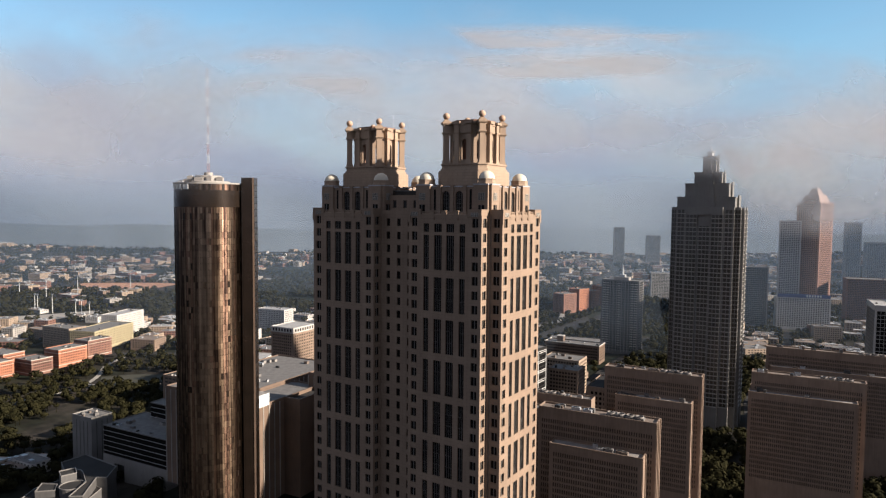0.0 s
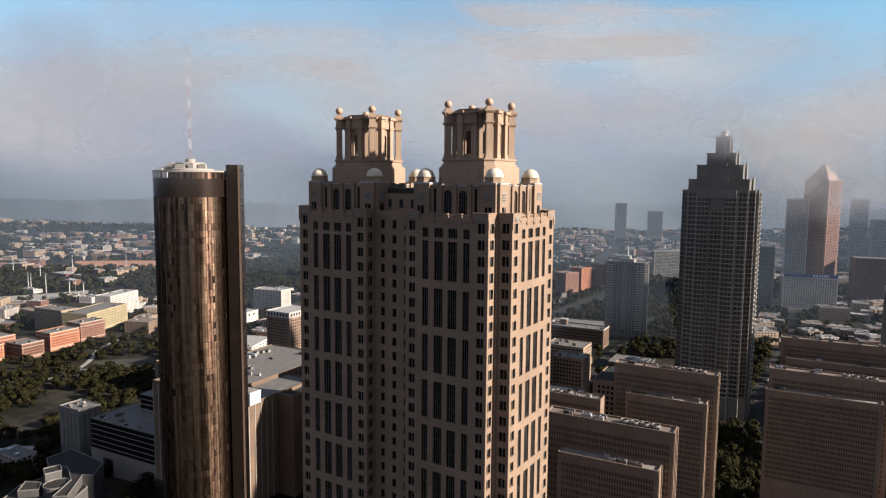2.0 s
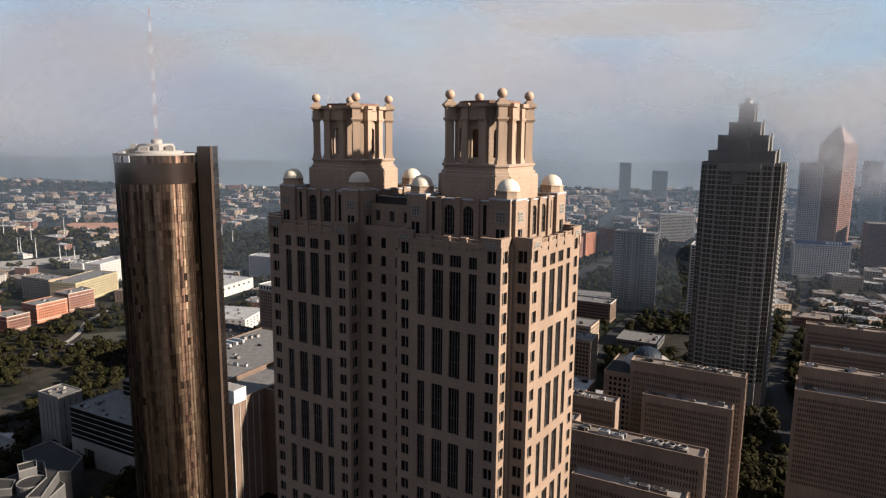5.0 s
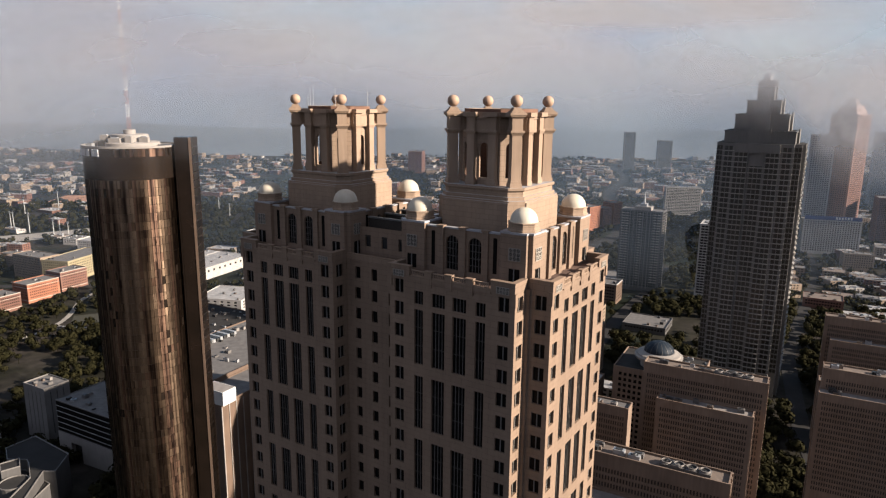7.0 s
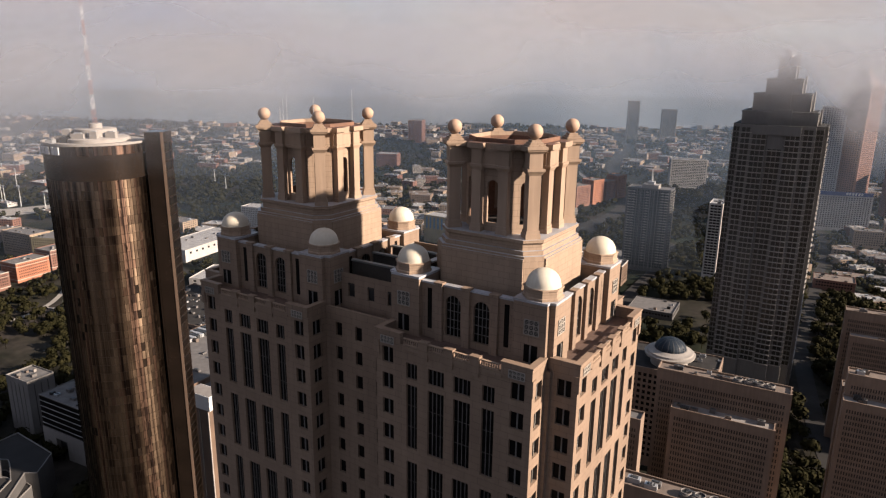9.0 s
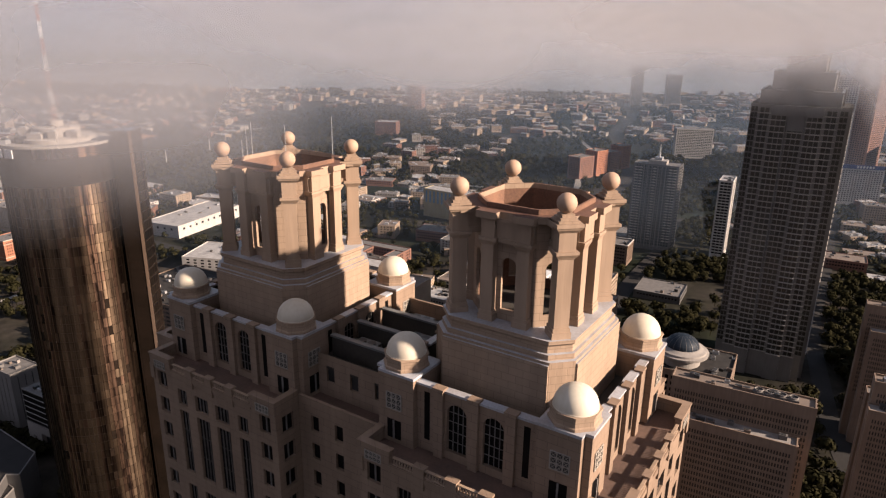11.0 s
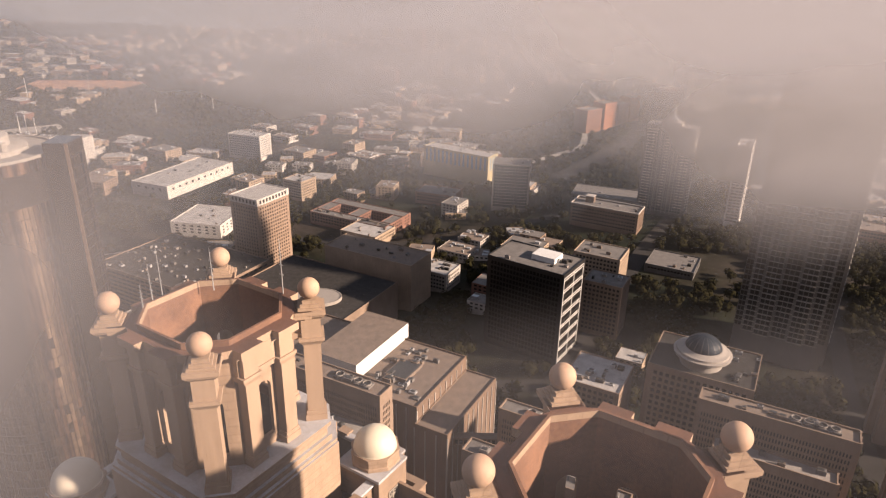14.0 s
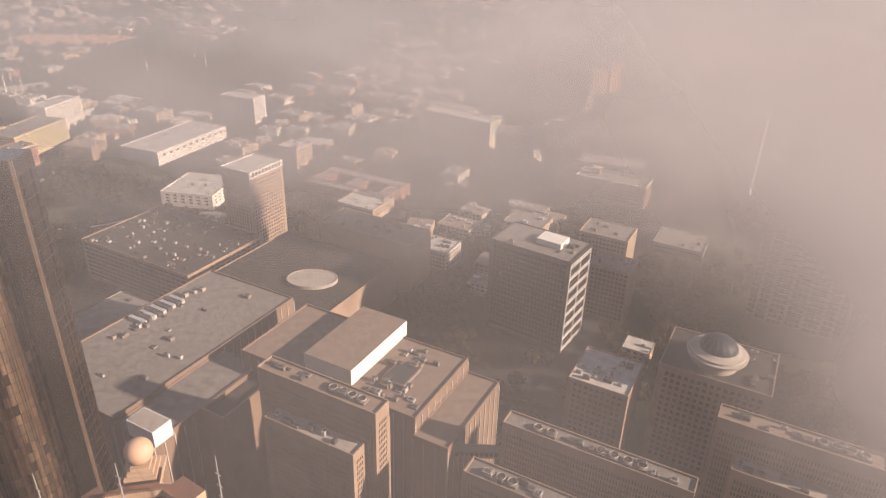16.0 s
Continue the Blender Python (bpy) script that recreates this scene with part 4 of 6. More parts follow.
# the round hotel tower
def round_hotel():
    cx, cy, r = -131.0, 382.0, 18.0
    ob = thing("round_hotel_tower", cx, cy, 0, 0, "tall cylindrical hotel tower in bronze mirror glass", "skyscraper")
    rnd = random.Random(4)
    cols, rows, h = 80, 58, 3.35
    z_glass = 200.3
    for c in range(cols):
        a0, a1 = 2 * math.pi * c / cols, 2 * math.pi * (c + 1) / cols
        am = (a0 + a1) / 2
        if math.sin(am) > 0.75:
            continue
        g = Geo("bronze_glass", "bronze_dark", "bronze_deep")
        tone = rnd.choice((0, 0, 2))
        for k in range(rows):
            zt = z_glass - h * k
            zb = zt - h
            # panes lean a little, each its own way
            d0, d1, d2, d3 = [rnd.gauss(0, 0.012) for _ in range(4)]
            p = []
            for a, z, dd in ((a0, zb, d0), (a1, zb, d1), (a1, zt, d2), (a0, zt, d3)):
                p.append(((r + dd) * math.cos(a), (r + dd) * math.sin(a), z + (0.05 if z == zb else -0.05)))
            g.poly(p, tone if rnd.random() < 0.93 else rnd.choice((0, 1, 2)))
            for za, zz in ((zt - 0.05, zt + 0.05),):
                g.poly([(math.cos(a) * (r - 0.03), math.sin(a) * (r - 0.03), z) for a, z in ((a0, za), (a1, za), (a1, zz), (a0, zz))], 1)
        for a in (a0,):
            q = [((r + 0.12) * math.cos(a + s / r), (r + 0.12) * math.sin(a + s / r)) for s in (-0.04, 0.04)]
            q2 = [((r - 0.2) * math.cos(a + s / r), (r - 0.2) * math.sin(a + s / r)) for s in (0.04, -0.04)]
            g.prism([q[0], q[1], q2[0], q2[1]], z_glass - h * rows, z_glass, 1)
        part("glass_strip", g, ob)
    g = Geo("bronze_dark", "coping", "roof_gravel")
    g.lathe([(r - 0.5, 0), (r - 0.5, z_glass)], 64, mi=0)
    g.lathe([(r + 0.15, z_glass), (r + 0.15, 209.4)], 64, mi=0)
    part("lounge_band", g, ob, "dark glass band below the roof", smooth=True)
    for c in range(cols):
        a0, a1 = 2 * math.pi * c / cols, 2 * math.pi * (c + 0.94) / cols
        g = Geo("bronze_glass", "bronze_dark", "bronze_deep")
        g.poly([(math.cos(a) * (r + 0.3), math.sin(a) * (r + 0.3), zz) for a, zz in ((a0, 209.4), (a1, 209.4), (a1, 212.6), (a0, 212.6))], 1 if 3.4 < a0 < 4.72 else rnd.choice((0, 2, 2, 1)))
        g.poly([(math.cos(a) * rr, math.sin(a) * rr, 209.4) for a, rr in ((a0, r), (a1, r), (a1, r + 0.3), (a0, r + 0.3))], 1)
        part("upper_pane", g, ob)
    g = Geo("concrete_pale")
    g.lathe([(r + 0.1, 212.6), (r + 0.4, 212.7), (r + 0.4, 213.5), (r - 0.3, 213.5), (r - 0.3, 213.0), (0.2, 213.0)], 64)
    part("roof_rim", g, ob, "pale rim round the flat roof", smooth=True)
    g = Geo("concrete_pale", "metal")
    g.lathe([(11.5, 213.0), (11.5, 214.2), (11.0, 214.5), (7.2, 214.7), (7.2, 217.4), (6.9, 217.6), (2.4, 217.6), (2.4, 219.4), (0.3, 219.5)], 28)
    part("roof_house", g, ob, "stepped round plant house", smooth=True)
    for bx, by, bw, bd, bh in ((-8.6, -3.5, 3.2, 2.4, 2.6), (7.8, -4.4, 3.6, 2.2, 2.0), (-2.0, -9.0, 4.6, 1.8, 1.7), (3.5, -8.4, 2.6, 2.0, 2.4)):
        u = Geo("concrete_pale", "metal")
        u.box(bx - bw / 2, bx + bw / 2, by - bd / 2, by + bd / 2, 213.0, 214.6 + bh, 0)
        u.box(bx - bw * 0.3, bx + bw * 0.3, by - bd * 0.3, by + bd * 0.3, 214.6 + bh, 215.0 + bh, 1)
        part("plant_box", u, ob)
    roof_clutter(ob, -13, -5, -13, -6, 213.0, 5, 5)
    g = Geo("mast_red", "sign_white")
    for k in range(11):
        z0 = 219.4 + 5.2 * k
        w = 0.5 - 0.032 * k
        for sx, sy in ((-1, -1), (1, -1), (1, 1), (-1, 1)):
            g.box(sx * w - 0.05, sx * w + 0.05, sy * w - 0.05, sy * w + 0.05, z0, z0 + 5.2, k % 2)
        for j in range(3):
            zz = z0 + 1.7 * j
            g.box(-w, w, -w - 0.05, -w + 0.05, zz, zz + 0.12, k % 2, True)
            g.box(-w, w, w - 0.05, w + 0.05, zz, zz + 0.12, k % 2, True)
            g.box(-w - 0.05, -w + 0.05, -w, w, zz, zz + 0.12, k % 2, True)
            g.box(w - 0.05, w + 0.05, -w, w, zz, zz + 0.12, k % 2, True)
    part("mast", g, ob, "red and white lattice mast")
    # lift shaft on the flank
    g = Geo("bronze_dark", "bronze_glass")
    g.box(-3.4, 3.4, -4.5, 4.5, 0, 216.6, 0)
    for k in range(60):
        # right-face panes take the brighter glass, standing for sun on that side
        g.box(3.4, 3.46, -3.6, 3.6, 6 + 3.45 * k, 8.9 + 3.45 * k, 1)
        g.box(-2.6, 2.6, -4.56, -4.5, 6 + 3.45 * k, 8.9 + 3.45 * k, 0)
    part("lift_shaft", g, ob, "dark glazed lift shaft", at=pose(22.3, 1.5, 0, 0, 0, 3))
    # added strip; its lighter brown stands for sunlight on the shaft's right side
    g = Geo("brown_panel")
    g.box(2.5, 3.5, -4.75, -4.57, 0, 216.6, 0, True)
    part("shaft_edge", g, ob, "added strip standing for the sunlit edge of the lift shaft", at=pose(22.3, 1.5, 0, 0, 0, 3))
    # lettering of the sign, as plain bars
    for i, wdt in enumerate((1.9, 1.9, 1.9, 0.7, 2.1)):
        a = radians(221 + 8.6 * i - (3 if i == 4 else 0))
        g = Geo("sign_white")
        g.box(-wdt / 2, wdt / 2, -0.25, 0.1, 0, 2.7, 0, True)
        part("sign_bar", g, ob, "white sign bar", at=pose((r + 0.6) * math.cos(a), (r + 0.6) * math.sin(a), 209.7, 0, 0, math.degrees(a) + 90))


round_hotel()


# the stepped granite tower
def stepped_tower():
    x, y = 211.0, 638.0
    base = ground_z(x, y)
    ob = thing("stepped_tower", x, y, base, -30, "dark granite office tower stepping up to a lantern", "skyscraper")
    z = -base
    w, d, top = 60.0, 50.0, 203.0
    g = Geo("tower_granite", "tower_glass", "asphalt")
    s = 5.0
    c = [(0, s), (s, s), (s, 0), (14, 0), (14, -2.2), (24, -2.2), (24, 0), (36, 0), (36, -2.2), (46, -2.2), (46, 0), (w - s, 0), (w - s, s), (w, s), (w, 12), (w + 2.2, 12), (w + 2.2, 21),
         (w, 21), (w, 29), (w + 2.2, 29), (w + 2.2, 38), (w, 38), (w, d - s), (w - s, d - s), (w - s, d), (s, d), (s, d - s), (0, d - s)]
    rows = slot_rows(20 + z, top + z - 2, 4.1, 3.25)
    for i in range(len(c)):
        a, b = c[i], c[(i + 1) % len(c)]
        L = math.hypot(b[0] - a[0], b[1] - a[1])
        back = a[1] > 40 and b[1] > 40
        wall(g, a, b, 0, top + z, [] if back or L < 3 else slot_bands(L, 3.1 if L > 6 else 2.3, 2.6 if L > 6 else 2.05, rows, 0.2), 0.5, 0, 1)
    g.poly([(px, py, top + z) for px, py in c], 2)
    part("shaft", g, ob, "dark granite shaft with ranks of bay windows")
    # ledges at each floor, deeper on the bays
    sizes = {}

    def ledge(length, out, turned):
        key = (round(length, 2), out, turned)
        if key not in sizes:
            e = Geo("ledge_stone")
            if turned:
                e.box(0.0, out, 0.0, length, 0, 0.6, 0, True)
            else:
                e.box(0.0, length, -out, 0.0, 0, 0.6, 0, True)
            sizes[key] = e.mesh("ledge")
        return sizes[key]
    for k in range(len(rows)):
        zz = rows[k][0] - 0.7
        for xa, xb, yy, out in ((s + 0.2, 13.8, 0, 0.3), (14, 24, -2.2, 0.55), (24.2, 35.8, 0, 0.3), (36, 46, -2.2, 0.55), (46.2, w - s - 0.2, 0, 0.3)):
            part("ledge", ledge(xb - xa, out, False), ob, at=pose(xa, yy, zz))
        for ya in (12, 29):
            part("ledge", ledge(9, 0.55, True), ob, at=pose(w + 2.2, ya, zz))
    # blank apron below the crown, between the outer bays
    f = Geo("tower_granite")
    f.box(24.4, 35.6, -0.9, -0.05, 186 + z, 203 + z, 0, True)
    f.box(14.2, 45.8, -2.9, -2.25, 196 + z, 203 + z, 0, True)
    part("crown_apron", f, ob, "blank dark apron below the crown")
    tiers = ((5, 55, 4, 46, 203, 212.5), (11, 49, 8, 42, 212.5, 225.0), (18, 42, 13, 37, 225.0, 235.5), (24, 36, 19, 31, 235.5, 250.0))
    for xa, xb, ya, yb, za, zb in tiers:
        t = Geo("tower_granite", "glass", "asphalt")
        t.box(xa, xb, ya, yb, za + z, zb + z - 1.0, 0)
        t.box(xa - 0.5, xb + 0.5, ya - 0.5, yb + 0.5, zb + z - 1.0, zb + z, 0, True)
        t.box(xa + 1, xb - 1, ya + 1, yb - 1, zb + z, zb + z + 0.1, 2)
        part("tier", t, ob, "blank dark crown tier")
        # a middle slab runs up the face of each tier, and low fins beside it
        f = Geo("tower_granite")
        m, hw = (xa + xb) / 2, (xb - xa) * 0.16
        f.box(m - hw, m + hw, ya - 1.6, ya - 0.55, za + z, zb + z + 1.6, 0, True)
        part("middle_slab", f, ob)
        f = Geo("tower_granite")
        my, hy = (ya + yb) / 2, (yb - ya) * 0.16
        f.box(xb + 0.55, xb + 1.6, my - hy, my + hy, za + z, zb + z + 1.6, 0, True)
        part("middle_slab", f, ob)
    g = Geo("metal")
    g.box(24, 36, 19, 31, 250 + z, 250.8 + z)
    g.lathe([(3.2, 250.8 + z), (3.2, 254 + z), (4.2, 254.3 + z), (4.2, 255 + z), (0.5, 255.6 + z), (0.25, 260 + z)], 12, 30, 25)
    part("finial", g, ob, "metal finial")


stepped_tower()


# the blue-glass tower with a spire, far off in cloud
def spire_tower():
    x, y = 743.0, 1440.0
    base = ground_z(x, y)
    z = -base
    ob = thing("spire_tower", x, y, base, -55, "far red granite tower with a spire", "skyscraper")
    g = Geo("red_granite", "glass", "roof_gravel")
    c = [(0, 0), (49, 0), (49, 53), (0, 53)]
    rows = slot_rows(z, 214 + z, 4.0, 2.4)
    for i in range(4):
        a, b = c[i], c[(i + 1) % 4]
        L = math.hypot(b[0] - a[0], b[1] - a[1])
        wall(g, a, b, 0, 216 + z, slot_bands(L, 4.2, 2.9, rows, 2) if i < 2 else [], 0.3, 0, 1)
    g.poly([(px, py, 216 + z) for px, py in c], 2)
    part("shaft", g, ob)
    p = Geo("red_granite")
    p.prism([(5, 5), (44, 5), (44, 48), (5, 48)], 216 + z, 232 + z, grow=-0.3)
    p.prism([(14, 16), (35, 16), (35, 37), (14, 37)], 232 + z, 246 + z, grow=-0.5)
    part("roof", p, ob, "stepped pyramid roof")
    s = Geo("metal")
    s.lathe([(1.5, 246 + z), (0.9, 272 + z), (0.3, 290 + z)], 8, 24.5, 26.5)
    part("spire", s, ob)


spire_tower()


def plain_block(name, x, y, w, d, z1, yaw, wall_m, glass_m, roof_m, label, category="office block", pitch=3.0, wide=1.9, rowp=3.6, high=2.0, blank=1.8, corner="left", group="", sides=(1, 1, 0, 1), clutter=5, seed=0,
                depth=0.3, low=None):
    """A free-standing block with window rows; x, y: its front left (or right) corner."""
    base = ground_z(x, y) - 1.5
    ob = thing(name, x, y, base, yaw, label, category, group)
    x0 = 0 if corner == "left" else -w
    slotted_block(ob, "body", x0, x0 + w, 0, d, 0, z1 - base, wall_m, glass_m, roof_m, pitch, wide, rowp, high, blank, depth, sides, low_cut=low)
    if clutter:
        roof_clutter(ob, x0 + 1.5, x0 + w - 1.5, 1.5, d - 1.5, z1 - base - 0.9, seed or int(x * 7 + y), clutter)
    return ob


# exhibition halls and offices round the towers
HALL = thing("exhibition_hall", -12.8, 453.2, 0, GRID, "brown panelled exhibition hall with a gravel roof and white roof house", "exhibition hall")


def hall_panels(parent, x0, x1, y0, y1, z1, name="body", pitch=5.2, roof="roof_brown"):
    """Tall brown panels parted by thin pale fins."""
    g = Geo("brown_panel", roof)
    g.box(x0, x1, y0, y1, 0, z1, 0)
    g.poly(((x0 + 0.5, y0 + 0.5, z1 + 0.004), (x1 - 0.5, y0 + 0.5, z1 + 0.004), (x1 - 0.5, y1 - 0.5, z1 + 0.004), (x0 + 0.5, y1 - 0.5, z1 + 0.004)), 1)
    ob = part(name, g, parent)
    fin = Geo("concrete_pale")
    fin.box(-0.28, 0.28, -0.35, 0.0, 0, z1 - 1.2, 0)
    me = fin.mesh("fin")
    n = int((x1 - x0) / pitch)
    for i in range(n + 1):
        part("fin", me, parent, at=pose(x0 + (x1 - x0) * i / n, y0, 0))
    n = int((y1 - y0) / pitch)
    for i in range(n + 1):
        part("fin", me, parent, at=pose(x1, y0 + (y1 - y0) * i / n, 0, 0, 0, 90))
    cap = Geo("brown_panel")
    for a, b, c2, d2 in ((x0, x1, y0, y0 + 0.5), (x0, x1, y1 - 0.5, y1), (x0, x0 + 0.5, y0 + 0.5, y1 - 0.5), (x1 - 0.5, x1, y0 + 0.5, y1 - 0.5)):
        cap.box(a, b, c2, d2, z1, z1 + 0.9, 0)
    part("parapet", cap, parent)
    return ob


hall_panels(HALL, -98, 0, 0, 50, 77.5)
hall_panels(HALL, 0.05, 17, -2, 50, 70.0, "wing")
g = Geo("white_wall", "roof_brown")
g.box(-63, -36.5, 5, 53, 77.5, 86.0, 0)
g.poly(((-63, 5, 86.01), (-36.5, 5, 86.01), (-36.5, 53, 86.01), (-63, 53, 86.01)), 1)
part("roof_house", g, HALL, "long white-walled roof house")
roof_clutter(HALL, -34, -2, 4, 46, 77.5, 31, 34, ("roof_gravel", "metal", "roof_brown"))
# raised box; the dark plate on top stands for the shaded pit
g = Geo("roof_brown", "dark_metal")
g.box(-27, -15, 15, 31, 77.5, 79.2, 0)
g.box(-26.4, -15.6, 15.6, 30.4, 79.2, 79.3, 1)
part("roof_well", g, HALL, "plant well, its shaded depth given by a dark top plate")
# footbridge over the street
g = Geo("brown_panel", "glass")
g.box(0, 4.2, 0, 30, 0, 4.0, 0, True)
for i in range(14):
    g.box(-0.02, 4.22, 0.6 + 2.1 * i, 2.1 + 2.1 * i, 1.0, 3.2, 1)
whole("footbridge", g, 4, 452, 62, GRID - 62, "enclosed footbridge between the hall and the offices", "footbridge")

MART = thing("trade_mart", -122.0, 444.0, 0, GRID, "large trade mart with a grey membrane roof", "trade mart")
hall_panels(MART, -24.9, 0, 0, 64, 68.0, roof="roof_gravel")
hall_panels(MART, -89, -25, 1, 120, 70.0, "main_hall", roof="roof_gravel")
roof_clutter(MART, -87, -70, 40, 112, 70.0, 41, 16)
roof_clutter(MART, -68, -30, 10, 112, 70.0, 42, 9)
g = Geo("metal", "dark_metal")
for k in range(9):
    g.box(-86 + 0.2 * k, -74, 58 + 3.2 * k, 60.2 + 3.2 * k, 70.0, 72.2, k % 2)
part("roof_plant", g, MART, "row of ribbed roof plant", kind="stuff")
g = Geo("white_wall", "roof_pale")
g.box(-14, 2, -0.6, 9, 68.0, 76.0)
g.box(-13.6, 1.6, -0.2, 8.6, 76.0, 76.1, 1)
part("roof_house", g, MART, "white roof house")
g = Geo("brown_panel", "dark_opening", "roof_dark")
g.box(0.05, 14, 26, 64, 0, 66.5, 0)
g.box(1.0, 13, 27, 63, 66.5, 66.6, 2)
for xa, xb, ya, yb in ((0.05, 1.0, 26, 64), (13, 14, 26, 64), (1.0, 13, 26, 27), (1.0, 13, 63, 64)):
    g.box(xa, xb, ya, yb, 66.5, 69.0, 0)
part("side_block", g, MART, "walled side block with a sunk dark roof")

# tall dark slab with white bracing on its end
BR = thing("braced_tower", 79.8, 615.5, ground_z(72, 634), -33.4, "dark glass office tower with white steel bracing on its end", "office tower")
bz = -ground_z(72, 634)
slotted_block(BR, "body", -60, 0, 0, 36, 0, 70 + bz, "curtain_wall", "glass", "roof_gravel", 2.6, 2.0, 3.8, 2.6, 3.0, 0.2)
g = Geo("steel_white")
for yy in (0.2, 16.5, 32.8):
    g.box(0.0, 0.5, yy - 0.3, yy + 0.3, 0, 67 + bz)
for k in range(8):
    zz = 4 + (62 + bz) * k / 7
    for dz2 in (-0.9, 0.9):
        g.box(0.0, 0.45, 0, 33, zz + dz2 - 0.22, zz + dz2 + 0.22, 0, True)
part("bracing", g, BR, "white steel grid of posts and rails", at=pose(0.02, 0, 0))
g = Geo("white_wall")
g.box(-32, -14, 14, 28, 70 + bz - 0.9, 73 + bz)
part("roof_house", g, BR)
roof_clutter(BR, -56, -4, 3, 32, 70 + bz - 0.9, 51, 12)

plain_block("office_block", 93.6, 504.7, 32, 33, 52, GRID, "concrete", "glass", "roof_white", "squat brown office block with a white gravel roof", corner="right", clutter=14, seed=61)
plain_block("office_block", 104, 665, 30, 24, 44, GRID, "concrete", "glass", "roof_gravel", "brown office block beside the braced tower", seed=63)

# domed building
DB = thing("domed_hall", 131.0, 508.0, ground_z(150, 515), GRID, "pale civic building with a ringed blue dome", "civic building")
dz = -ground_z(150, 515)
slotted_block(DB, "body", -22, 32, -4, 36, 0, 66 + dz, "concrete", "glass", "roof_dark", 3.2, 1.9, 3.8, 2.2, 3.0, 0.3)
g = Geo("concrete_pale", "roof_white")
g.lathe([(11, 65.0 + dz), (11, 70.2 + dz), (14.8, 70.8 + dz), (15.2, 72.4 + dz), (13.8, 72.7 + dz), (13.6, 73.8 + dz), (12.0, 74.2 + dz), (10.0, 75.1 + dz)], 40, 3, 12)
part("dome_ring", g, DB, "stepped pale ring")
g = Geo("blue_dome", "granite_dark")
g.lathe([(9.4 * math.cos(a), 75.1 + dz + 6.6 * math.sin(a)) for a in [math.pi / 2 * i / 9 for i in range(9)]] + [(0.3, 81.9 + dz)], 32, 3, 12)
for i in range(16):
    a = 2 * math.pi * i / 16
    for k in range(8):
        b0, b1 = math.pi / 2 * k / 9, math.pi / 2 * (k + 1) / 9
        p = []
        for bb, ss in ((b0, -0.015), (b0, 0.015), (b1, 0.015), (b1, -0.015)):
            rr = 9.62 * math.cos(bb)
            p.append((3 + rr * math.cos(a + ss), 12 + rr * math.sin(a + ss), 75.1 + dz + 6.85 * math.sin(bb)))
        g.poly(p, 1)
part("dome", g, DB, "ribbed slate-blue dome")
roof_clutter(DB, 18, 32, 0, 38, 65 + dz, 71, 10)

# apartment tower and its neighbours
AT = thing("apartment_tower", 221.0, 950.0, ground_z(240, 945), -29, "dark glass apartment tower with pale balconies and a spire", "apartment tower")
az = -ground_z(240, 945) + 5.0
slotted_block(AT, "body", 0, 52, 0, 26, 0, 97 + az, "granite_dark", "green_glass", "roof_gravel", 3.1, 2.75, 3.3, 2.9, 2.0, 0.9)
BALCONY = Geo("ledge_pale")
BALCONY.box(-1.9, 1.9, -1.2, 0.0, 0, 0.4, 0, True)
BALCONY.box(-1.9, 1.9, -1.2, -1.12, 0.4, 1.0, 0)
BALCONY = BALCONY.mesh("balcony")
for k in range(27):
    for xx in (4, 9, 25, 43, 48):
        part("balcony", BALCONY, AT, at=pose(xx, 0, 92 + az - 3.3 * k))
    part("balcony", BALCONY, AT, at=pose(52, 6, 92 + az - 3.3 * k, 0, 0, 90))
    part("balcony", BALCONY, AT, at=pose(52, 19, 92 + az - 3.3 * k, 0, 0, 90))
PIER = Geo("granite_grey")
PIER.box(-0.4, 0.4, -0.7, 0.0, 4, 95 + az, 0, True)
PIER = PIER.mesh("pier")
for xx in (12.5, 17, 21.5, 28.5, 33, 37.5):
    part("pier", PIER, AT, "grey upright pier", at=pose(xx, 0, 0))
g = Geo("concrete_pale", "metal")
g.box(16, 36, 6, 20, 96 + az, 100.5 + az)
part("roof_house", g, AT, "pale roof house")
g = Geo("metal")
g.box(22, 30, 9, 17, 100.5 + az, 104 + az)
g.lathe([(1.6, 104 + az), (1.2, 108 + az), (0.25, 119 + az)], 8, 26, 13)
part("spire", g, AT, "thin metal spire")

plain_block("glass_tower", 372.0, 585.0, 60, 45, 120, -24, "paint_white", "glass", "roof_white", "dark glass tower with thin white floor lines", "office tower", pitch=3.0, wide=2.75, rowp=3.5, high=3.15, blank=5.0, seed=64, depth=0.15)
SIGN_HOTEL = plain_block("hotel", 632, 1285, 92, 26, 36, -16, "paint_white", "glass", "roof_gravel", "white hotel slab with a blue roof sign", "hotel", pitch=4.0, wide=2.3, rowp=3.4, high=2.0, seed=65)
g = Geo("sign_blue")
g.box(1, 91, -0.4, 0.6, 36.1 - SIGN_HOTEL.location.z, 42.5 - SIGN_HOTEL.location.z, 0, True)
part("roof_sign", g, SIGN_HOTEL, "long blue roof sign")
for k, wd in enumerate((3.2, 2.6, 2.8, 2.6, 3.0, 2.6)):
    g = Geo("sign_white")
    g.box(50 + 4.6 * k, 50 + 4.6 * k + wd, -0.6, -0.42, 37.4 - SIGN_HOTEL.location.z, 41.4 - SIGN_HOTEL.location.z, 0, True)
    part("sign_bar", g, SIGN_HOTEL, "white sign bar")
plain_block("hotel", 636, 1160, 44, 22, 2, -16, "brick_tan", "glass", "roof_gravel", "tan stone hotel block beside the white hotel", "hotel", pitch=3.4, seed=66)
plain_block("office_tower", 686, 1395, 40, 30, 178, -25, "paint_white", "glass", "roof_gravel", "far white gridded office tower", "office tower", pitch=4.0, wide=2.6, seed=67)
